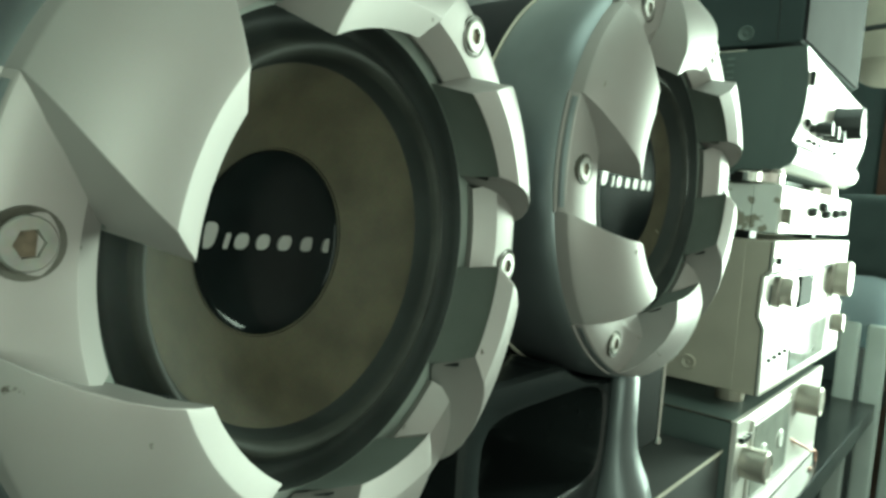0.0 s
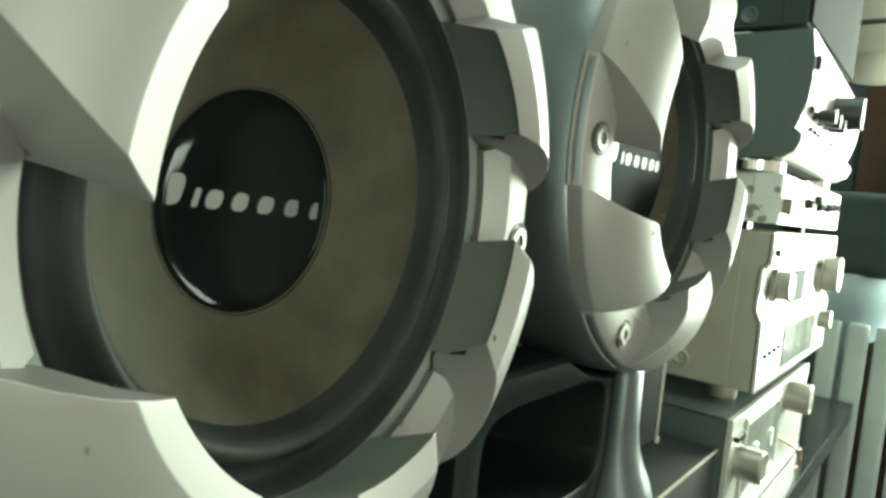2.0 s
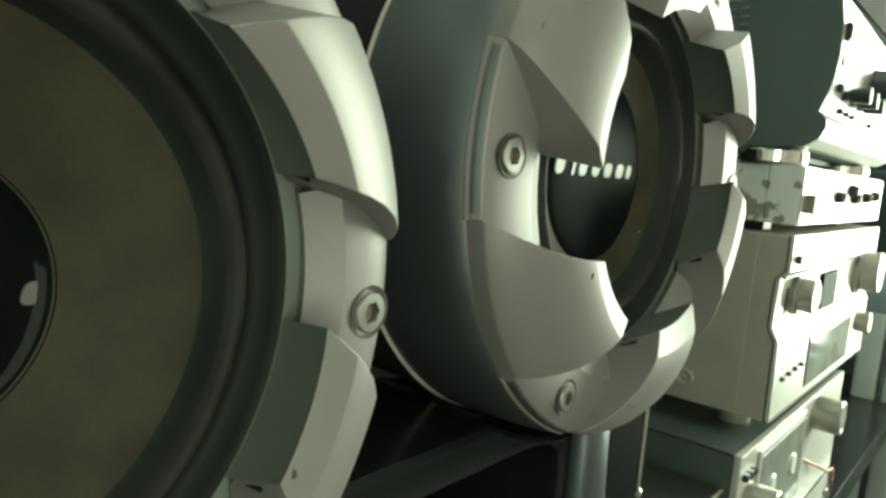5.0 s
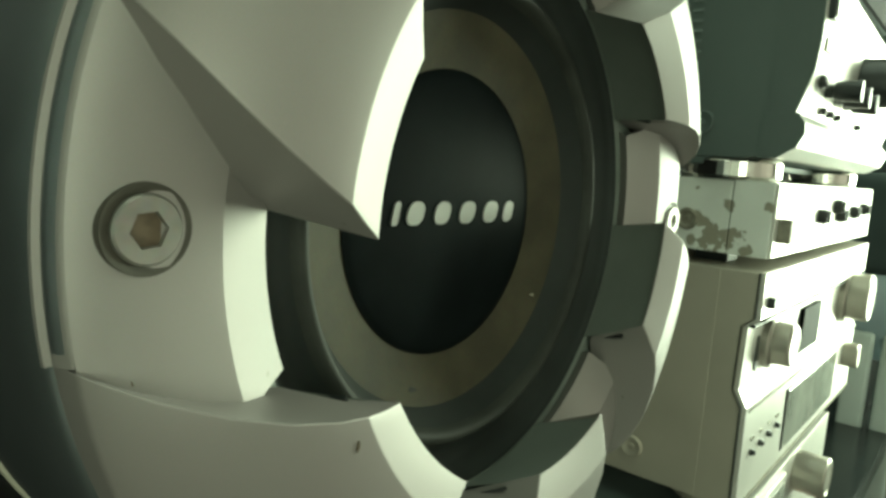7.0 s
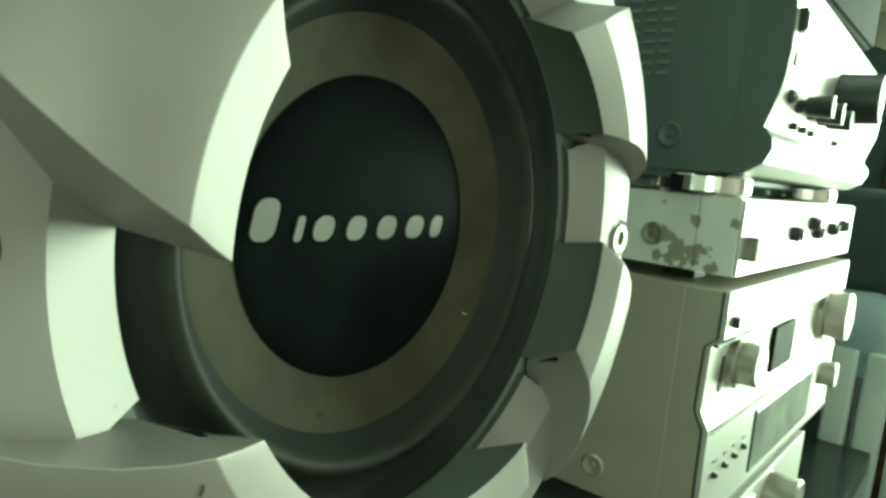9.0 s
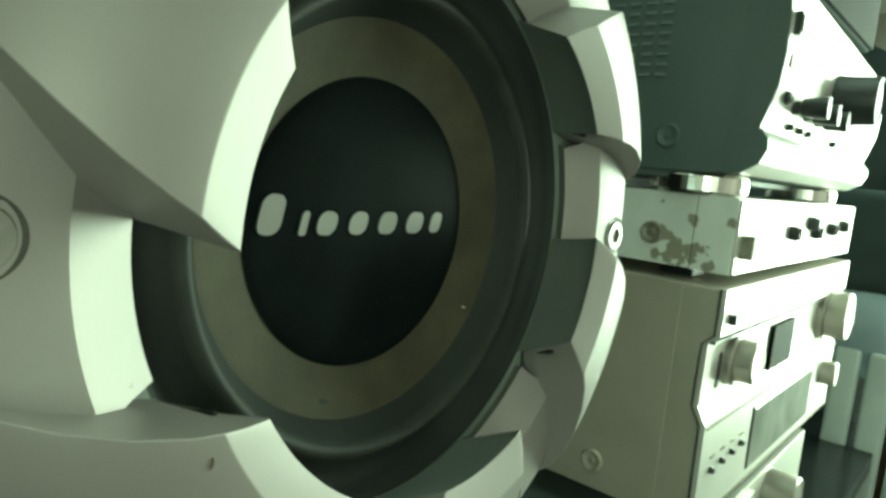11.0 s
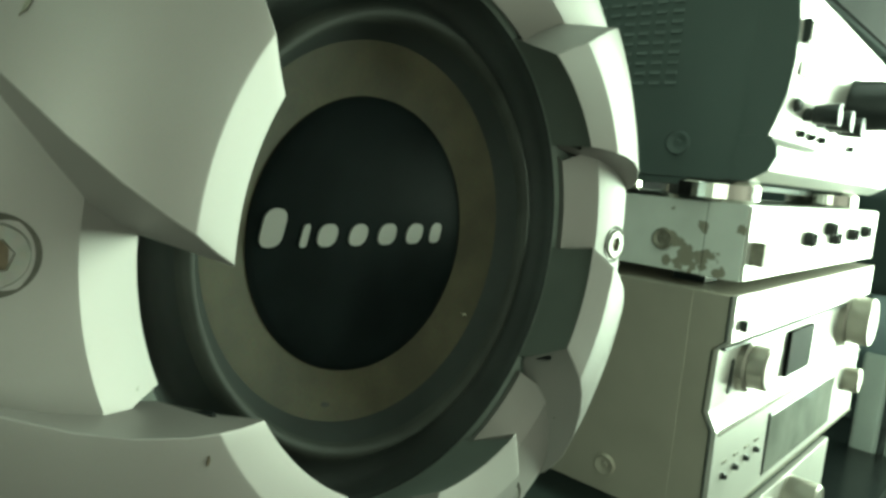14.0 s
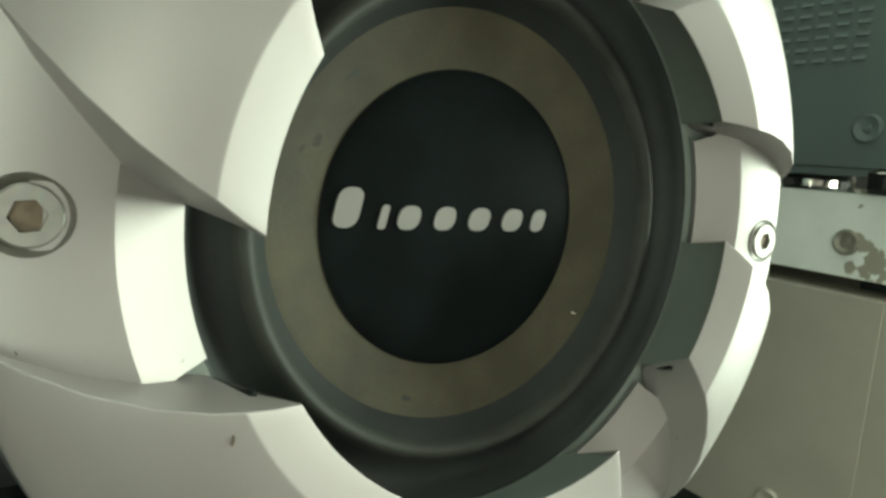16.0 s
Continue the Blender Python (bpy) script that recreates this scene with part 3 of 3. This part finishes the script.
def cradle(x, top, base, label):
    st = empty("speaker_cradle", pose(x, 0.03, base), label, "stand")
    h = top - base
    if h < 0.1:
        sill = h * 0.4
        part("sill", box(0.018, 0.080, 0.020, 0.23, 0.0, sill, 0.006, 3), GLOSS, st)
        part("top_bar", box(0.018, 0.080, 0.020, 0.23, h - 0.024, h - 0.001, 0.006, 3), GLOSS, st)
        part("rear_post", box(0.018, 0.080, 0.150, 0.215, sill - 0.004, h - 0.022, 0.006, 3), GLOSS, st)
    else:
        part("moulded_box", saddle_box(-0.222, 0.052, 0.0, 0.3065 - base, 0.1835, (-0.198, -0.014, 0.052, 0.140), 0.13), GLOSS, st, "hollow gloss black moulding with a rounded cavity", smooth=35)
        part("front_column", flared_column(h), COLUMN, st, "oval grey glossy column with flared foot", smooth=40)
        part("post", box(0.058, 0.118, 0.0, 0.03, h - 0.093, h - 0.003, 0.003), BLACKM, st)
        part("rod", lathe_z([(0.0025, h - 0.094), (0.0025, h)], 12, 0.126, 0.002), CHROME, st, "thin chrome rod")
        part("rod_end", lathe_z([(0.002, h - 0.1), (0.0045, h - 0.097), (0.0045, h - 0.093), (0.002, h - 0.09)], 12, 0.126, 0.002), CHROME, st, "small chrome ball end")
    return st


def lathe_z(profile, n, x, y):
    bm = lathe([(0, profile[0][1])] + profile + [(0, profile[-1][1])], n)
    for v in bm.verts:
        v.co = Vector((v.co.x + x, v.co.z + y, v.co.y))
    return bm


cradle(-0.012, 0.129, -0.017, "gloss black cradle under the bass tube")
cradle(-0.382, 0.068, -0.017, "low gloss black cradle under the bass tube")


# ---- hi-fi stack ----
def knob_y(r, length, skirt=0.0, n=40):
    """A turned knob whose axis points to -y, its base at y = 0."""
    prof = [(0.0, 0.0)]
    if skirt:
        prof += [(skirt, 0.0), (skirt, -0.006), (skirt * 0.93, -0.008)]
    prof += [(r, -0.008 if skirt else 0.0), (r, -length + 0.002), (r - 0.002, -length), (r * 0.8, -length), (r * 0.78, -length + 0.0008), (0, -length + 0.0008)]
    return lathe(prof, n)


def add_knob(owner, x, y, z, r, length, material, skirt=0.0, name="knob", label=""):
    return part(name, knob_y(r, length, skirt), material, owner, label, Matrix.Translation((x, y, z)), 30)


def side_screw(owner, x, y, z, r, material):
    bm = lathe([(0.0, -0.0016), (r * 0.28, -0.0014), (r * 0.34, -0.0004), (r * 0.62, -0.0003), (r * 0.95, -0.0024), (r * 1.08, -0.0024), (r * 1.2, -0.0008), (r * 1.24, 0.0006)], 32)
    return part("screw", bm, material, owner, "dull dished screw", Matrix.Translation((x, y, z)) @ Matrix.Rotation(-radians(90), 4, "Z"), 40)


# receiver
rec = empty("stereo_receiver", pose(0, 0, 0), "champagne metal stereo receiver with bright aluminium front", "receiver")
OUT = [(-0.004, 0.2525), (-0.004, 0.214), (0.005, 0.206), (0.006, 0.152), (-0.002, 0.137), (-0.003, 0.047)]
part("case", extrude_yz([(0.36, 0.047), (0.36, 0.2525)] + [(y + 0.003, z) for y, z in OUT], 0.356, 0.872, 0.0012), CHAMP, rec)
part("faceplate", extrude_yz([(y + 0.0028, z) for y, z in OUT[::-1]] + [(y - 0.001, z) for y, z in OUT], 0.3585, 0.8695), FRONT, rec, "bright brushed aluminium faceplate")
part("side_cover", box(0.3556, 0.3565, 0.0305, 0.358, 0.0485, 0.2522, 0.0004), CHAMP, rec, "champagne side sheet with a fine front edge")
part("edge_gasket", extrude_yz([(y + 0.0037, z) for y, z in OUT[::-1]] + [(y + 0.0027, z) for y, z in OUT], 0.3548, 0.3584), BLACKP, rec, "thin dark line behind the faceplate")
side_screw(rec, 0.3551, 0.091, 0.074, 0.0085, CHAMP)
add_knob(rec, 0.428, 0.0050, 0.183, 0.0245, 0.0085, KNOB, name="knob_skirt", label="wide grey knob skirt")
add_knob(rec, 0.428, -0.0036, 0.183, 0.0200, 0.0155, KNOB, label="large turned aluminium knob")
add_knob(rec, 0.795, 0.0050, 0.186, 0.0370, 0.0090, KNOB, name="knob_skirt", label="wide grey knob skirt")
add_knob(rec, 0.795, -0.0041, 0.186, 0.0310, 0.0235, KNOB, label="large tuning knob")
add_knob(rec, 0.812, 0.0010, 0.104, 0.0165, 0.0225, KNOB, label="small aluminium knob")
part("dial_scale", box(0.548, 0.632, -0.0005, 0.004, 0.150, 0.198, 0.001), BLACKM, rec, "dark dial glass")
part("meter_window", box(0.50, 0.745, -0.0055, 0.002, 0.060, 0.122, 0.0012), PANE, rec, "cassette window, pale reflection put into the colour")
part("window_frame", box(0.4985, 0.7465, -0.0050, 0.002, 0.0588, 0.1232, 0.0006), BLACKP, rec, "thin dark window edge")
part("switch", box(0.372, 0.387, -0.011, -0.004, 0.222, 0.2315, 0.0015), BLACKP, rec, "small dark push switch")
for i in range(4):
    add_knob(rec, 0.386 + 0.0272 * i, -0.003, 0.0915 + 0.0011 * i, 0.0030, 0.0048, BLACKP, name="toggle", label="tiny dark toggle switch")
for i in range(4):
    x = 0.42 if i % 2 == 0 else 0.80
    part("foot", lathe_z([(0.019, 0.0), (0.021, 0.024), (0.02, 0.027)], 24, x, 0.05 if i < 2 else 0.3), CHAMP, rec, "bronze foot", Matrix.Translation((0, 0, 0.0205)))

slot = box(-0.0032, 0.0032, -0.0012, 0.002, -0.016, 0.016)
bmesh.ops.bevel(slot, geom=[e for e in slot.edges if abs(e.verts[0].co.y - e.verts[1].co.y) > 1e-5], offset=0.0028, segments=4, affect="EDGES", profile=0.5)
part("lever_slot", slot, BLACKP, rec, "dark rounded lever slot", Matrix.Translation((0.396, 0.0045, 0.177)))
for i in range(4):
    part("print_line", box(0.381 + 0.0272 * i, 0.391 + 0.0272 * i, -0.0050, -0.0038, 0.1035, 0.1050), WORN, rec)
for i in range(7):
    part("scale_tick", box(0.50 + 0.03 * i, 0.5012 + 0.03 * i, 0.0032, 0.0045, 0.201, 0.2045), WORN, rec)
for i in range(5):
    part("print_line", box(0.52 + 0.05 * i, 0.545 + 0.05 * i, -0.0062, -0.0048, 0.2245, 0.2262), WORN, rec)
part("trim_line", box(0.3586, 0.8694, -0.0060, -0.0048, 0.1345, 0.1357), WORN, rec)
part("trim_line", box(0.3586, 0.8694, -0.0060, -0.0048, 0.0495, 0.0507), WORN, rec)

# Black strip stands in for the shade under the overhanging upper step.
part("step_line", box(0.3586, 0.8694, -0.0016, 0.0040, 0.2060, 0.2085), BLACKP, rec, "shadow under the upper step, put in as a dark line")

# deck under the receiver
deck = empty("cassette_deck", pose(0, 0, 0), "low aluminium fronted deck under the receiver", "tape deck")
part("case", box(0.302, 0.80, 0.010, 0.34, -0.14, 0.020, 0.0015), DARKBOX, deck)
part("faceplate", box(0.300, 0.802, 0.002, 0.0095, -0.138, 0.022, 0.0012), FRONT, deck, "pale aluminium faceplate")
part("window", box(0.37, 0.56, -0.0025, 0.0015, -0.10, 0.004, 0.001), PANE, deck, "cassette window with its reflection painted pale")
part("window_frame", box(0.362, 0.568, -0.0015, 0.0015, -0.108, 0.012, 0.001), FRONT, deck)
add_knob(deck, 0.632, 0.002, -0.006, 0.024, 0.034, KNOB, label="aluminium knob")
add_knob(deck, 0.340, 0.002, -0.038, 0.021, 0.032, KNOB, label="aluminium knob")
for i in range(3):
    part("key", box(0.312 + 0.014 * i, 0.322 + 0.014 * i, -0.004, 0.002, -0.008, 0.0, 0.001), BLACKP, deck, "small dark key")

part("reel_hub", knob_y(0.014, 0.003), WHITE, deck, "pale reel hub behind the glass", Matrix.Translation((0.42, -0.0024, -0.045)), 30)
part("reel_hub", knob_y(0.014, 0.003), WHITE, deck, "pale reel hub behind the glass", Matrix.Translation((0.51, -0.0024, -0.045)), 30)

# Chrome strip stands in for the bright line of light along the deck's edge.
part("edge_trim", box(0.3005, 0.3035, 0.0100, 0.338, 0.0195, 0.0222, 0.0008), CHROME, deck, "bright strip put in for the lit top edge")

wire = bpy.data.curves.new("cable", "CURVE")
wire.dimensions, wire.bevel_depth, wire.bevel_resolution = "3D", 0.0022, 3
line = wire.splines.new("BEZIER")
line.bezier_points.add(3)
for point, at in zip(line.bezier_points, ((0.600, 0.004, -0.068), (0.685, -0.012, -0.104), (0.752, -0.012, -0.138), (0.690, -0.014, -0.1375))):
    point.co = at
    point.handle_left_type = point.handle_right_type = "AUTO"
wire.materials.append(COPPER)
tagged(new("cable", wire), "thin copper coloured cable hanging from the tape deck", "cable")

# slim unit
mid = empty("slim_equaliser", pose(0, 0, 0), "slim white painted unit with worn side", "equaliser")
part("case", box(0.364, 0.846, 0.0315, 0.34, 0.264, 0.3265, 0.0012), WHITE, mid)
part("front_shell", box(0.3635, 0.8465, -0.002, 0.031, 0.2635, 0.3268, 0.0012), WHITE, mid)
part("faceplate", box(0.365, 0.845, -0.0045, -0.0022, 0.2645, 0.3255, 0.0008), FRONT, mid, "bright aluminium faceplate")
side_screw(mid, 0.3636, 0.067, 0.290, 0.008, WORN)
part("slider_knob", box(0.374, 0.388, -0.015, -0.0045, 0.277, 0.297, 0.001), WORN, mid, "grey slider knob")
part("slot", box(0.41, 0.528, -0.0062, -0.0046, 0.274, 0.279, 0.0005), GLASS, mid, "dark slider slot")
for x, z in ((0.527, 0.2965), (0.600, 0.3060), (0.622, 0.2960), (0.700, 0.2980), (0.765, 0.3010)):
    add_knob(mid, x, -0.0045, z, 0.0075, 0.0085, BLACKP, label="small black knob")
    part("pointer", box(x - 0.0016, x + 0.0016, -0.0150, -0.0125, z - 0.006, z + 0.006, 0.0005), BLACKP, mid)
for i in range(10):
    part("scale_line", box(0.55 + 0.018 * i, 0.5512 + 0.018 * i, -0.0052, -0.0046, 0.272, 0.288), WORN, mid)
for i in range(4):
    part("foot", box(0.40 if i % 2 == 0 else 0.78, 0.43 if i % 2 == 0 else 0.81, 0.04 if i < 2 else 0.28, 0.07 if i < 2 else 0.31, 0.2526, 0.2642, 0.001), BLACKP, mid)


# upper amplifier
def extrude_slot(x0, x1, y, z):
    """A pressed louvre: a small hood that leans out of the side panel."""
    bm = bmesh.new()
    w, h = 0.0052, 0.0017
    v = [bm.verts.new(p) for p in ((x1, y - w, z - h), (x1, y + w, z - h), (x0, y + w * 0.8, z - h), (x0, y - w * 0.8, z - h), (x1, y - w, z + h), (x1, y + w, z + h))]
    for f in ((0, 1, 2, 3), (3, 2, 5, 4), (0, 3, 4), (1, 5, 2)):
        bm.faces.new([v[i] for i in f])
    return bm


def lowered(bm):
    """The top edge falls a little towards the far end."""
    for v in bm.verts:
        if v.co.z > 0.49:
            v.co.z -= 0.004 + 0.018 * (v.co.x - 0.355) / 0.445
    return bm


top = empty("mixing_amplifier", pose(0, 0, 0), "charcoal amplifier with sloping silver control front", "amplifier")
SIDE = [(-0.016, 0.505), (-0.021, 0.47), (-0.022, 0.44), (-0.020, 0.415), (-0.014, 0.393), (-0.010, 0.381), (-0.011, 0.368), (-0.008, 0.357), (0.002, 0.348), (0.02, 0.345)]
part("case", lowered(extrude_yz([(0.40, 0.345), (0.40, 0.505)] + [(y + 0.004, z) for y, z in SIDE], 0.355, 0.80, 0.001)), DARKBOX, top)
part("control_panel", lowered(extrude_yz([(y + 0.0038, z) for y, z in SIDE[5::-1]] + [(y - 0.001, z) for y, z in SIDE[:6]], 0.3565, 0.80)), FRONT, top, "bright silver control panel")
LIP = [(0.012, 0.381), (-0.012, 0.381), (-0.018, 0.374), (-0.019, 0.366), (-0.014, 0.355), (0.0, 0.346), (0.012, 0.346)]
part("lower_lip", extrude_yz(LIP, 0.3575, 0.80, 0.0008), FRONT, top, "rounded silver lip")
part("front_cheek", lowered(extrude_yz([(0.010, 0.505)] + [(y - 0.0006, z) for y, z in SIDE[:6]] + [(0.010, 0.381)], 0.3542, 0.3564)), DARKBOX, top, "charcoal edge beside the panel")
part("side_cheek", extrude_yz([(0.013, 0.3808)] + [(y - 0.0006, z) for y, z in LIP[1:6]] + [(0.013, 0.3455)], 0.3542, 0.3574), DARKBOX, top, "charcoal end of the lip")
part("base_rail", box(0.357, 0.795, 0.045, 0.385, 0.3385, 0.3448, 0.001), DARKBOX, top)
side_screw(top, 0.3548, 0.0605, 0.373, 0.0085, DARKBOX)
for r in range(9):
    for c in range(7):
        y = 0.0745 + 0.0148 * c
        z = 0.4915 - 0.0085 * r
        slot = extrude_slot(0.3535, 0.3552, y, z)
        part("vent_slot", slot, DARKBOX, top)
part("power_button", box(0.3635, 0.378, -0.0275, -0.0215, 0.453, 0.471, 0.0015), BLACKP, top, "dark push button")
part("button_cap", box(0.3655, 0.3765, -0.0290, -0.0276, 0.4555, 0.4685, 0.0006), FRONT, top, "pale button face")
part("label_plate", box(0.3655, 0.388, -0.0240, -0.0222, 0.4295, 0.440), WORN, top, "small grey plate")
add_knob(top, 0.380, -0.020, 0.408, 0.0055, 0.0045, BLACKP, name="jack", label="dark jack socket")
for i in range(3):
    x, z = 0.413 + 0.0405 * i, 0.4045 - 0.0012 * i
    part("control_knob", lathe([(0, 0), (0.0055, 0), (0.0055, -0.006), (0.0078, -0.008), (0.0092, -0.025), (0.0088, -0.027), (0.0075, -0.0274), (0.0072, -0.0268), (0, -0.0268)], 32), BLACKP, top, "tapered black control knob", Matrix.Translation((x, -0.018, z)), 30)
for x in (0.420, 0.452, 0.485, 0.592):
    part("lever", box(x - 0.0016, x + 0.0016, -0.019, -0.012, 0.3860, 0.3920, 0.001), BLACKP, top, "small dark lever")
part("volume_knob", lathe([(0, 0), (0.0235, 0), (0.0245, -0.004), (0.0235, -0.008), (0.0225, -0.036), (0.0212, -0.0385), (0.0195, -0.039), (0.0185, -0.0375), (0, -0.0375)], 56), BLACKP, top, "large black volume knob", Matrix.Translation((0.542, -0.020, 0.427)), 30)
part("lip_seam", box(0.3578, 0.80, -0.0135, -0.0085, 0.3806, 0.3818), BLACKP, top, "fine dark seam above the lip")
for i in range(4):
    part("foot", lathe_z([(0.039, 0.0), (0.041, 0.003), (0.041, 0.015), (0.039, 0.018)], 44, 0.396 if i % 2 == 0 else 0.752, 0.044 if i < 2 else 0.33), CHROME, top, "chrome disc foot", Matrix.Translation((0, 0, 0.3268)))

for i in range(9):
    part("scale_tick", box(0.43 + 0.03 * i, 0.4312 + 0.03 * i, -0.0165, -0.0148, 0.397, 0.402), WORN, top)

# Lit top edge of the amplifier, built as a separate chrome strip.
part("top_edge", box(0.3546, 0.3575, 0.055, 0.26, 0.4995, 0.5022, 0.0006), CHROME, top, "bright strip put in for the lit top edge")

# unit on top of the amplifier
upper = empty("upper_unit", pose(0, 0, 0), "dark unit standing on the amplifier", "amplifier")
part("case", box(0.36, 0.74, -0.008, 0.38, 0.508, 0.68, 0.003), MATTE, upper)
# Black colour replaces shade here: the window lamp would turn this front pale.
part("front_panel", box(0.363, 0.737, -0.0125, -0.0085, 0.511, 0.677, 0.001), CARPET, upper, "front blackened to stay dark in the window light")
part("side_seam", box(0.3592, 0.3601, 0.0205, 0.0220, 0.510, 0.678), BLACKP, upper, "fine seam in the side sheet")
side_screw(upper, 0.3598, 0.061, 0.524, 0.009, DARKBOX)
for i in range(4):
    x = 0.39 if i % 2 == 0 else 0.70
    floor_z = 0.5012 - 0.018 * (x + 0.03 - 0.355) / 0.445
    part("foot", box(x, x + 0.03, 0.03 if i < 2 else 0.32, 0.06 if i < 2 else 0.35, floor_z, 0.5082, 0.001), BLACKP, upper)


# ---- beyond the stack ----
can = empty("cylinder_lamp", pose(1.345, 0.02, 0.625), "brushed silver cylindrical hanging lamp with dark band", "lamp")
part("shade", lathe_z([(0.05, 0.0), (0.105, 0.03), (0.118, 0.045), (0.120, 0.06), (0.120, 0.60)], 56, 0, 0), CHAMP, can, smooth=30)
part("band", lathe_z([(0.1205, 0.105), (0.1215, 0.108), (0.1215, 0.114), (0.1205, 0.117)], 56, 0, 0), BLACKP, can, "dark band", smooth=30)
part("rod", lathe_z([(0.012, 0.60), (0.012, 0.875)], 16, 0, 0), BLACKP, can, smooth=30)
fan = empty("round_speaker", pose(1.45, 0.02, -0.9), "blue grey rounded speaker on a dark stand", "speaker")
part("head", lathe([(0.0, -0.10), (0.08, -0.09), (0.13, -0.05), (0.15, 0.0), (0.14, 0.07), (0.10, 0.12), (0.0, 0.13)], 56), PALE, fan, "blue grey rounded shell", Matrix.Translation((0, 0, 1.02)) @ Matrix.Rotation(radians(35), 4, "Z"), 40)
part("pole", lathe_z([(0.03, 0.02), (0.03, 0.90)], 20, 0.06, 0.03), BLACKP, fan, smooth=30)
part("foot_plate", lathe_z([(0.14, 0.0), (0.14, 0.015), (0.10, 0.03)], 32, 0.06, 0.03), BLACKP, fan, smooth=30)
hood = box(-0.16, 0.10, -0.10, 0.17, 1.06, 1.26, 0.035, 4)
part("hood", hood, MATTE, fan, "dark teal rounded hood", smooth=40)
for k in range(2):
    part("chrome_knob", lathe([(0.0, -0.02), (0.012, -0.018), (0.015, 0.0), (0.0, 0.0)], 20), CHROME, fan, "small bright knob", Matrix.Translation((-0.12 + 0.03 * k, -0.045 - 0.06 * k, 0.90 + 0.09 * k)) @ Matrix.Rotation(radians(-70), 4, "Z"), 30)
leaf = bmesh.new()
bmesh.ops.create_cube(leaf, size=1, matrix=Matrix.Diagonal((0.02, 0.046, 0.95, 1)))
bmesh.ops.bevel(leaf, geom=leaf.edges[:], offset=0.008, segments=3, affect="EDGES", profile=0.5)
first = tagged(part("upright_slat", leaf, CURTAIN, m=pose(1.30, 0.040, -0.425, 0, 1.5, 0), smooth=1), "pale green upright slat leaning behind the stack", "slat", "row of upright slats")
for k in range(1, 4):
    copy_thing(first, pose(1.30 + 0.006 * k, 0.040 - 0.058 * k, -0.425, 0, 1.5, 0))
tagged(part("wooden_board", box(1.885, 1.9185, -0.115, 0.10, -0.9, 1.495, 0.004), BROWN), "tall reddish brown wooden board fixed to the wall", "board")
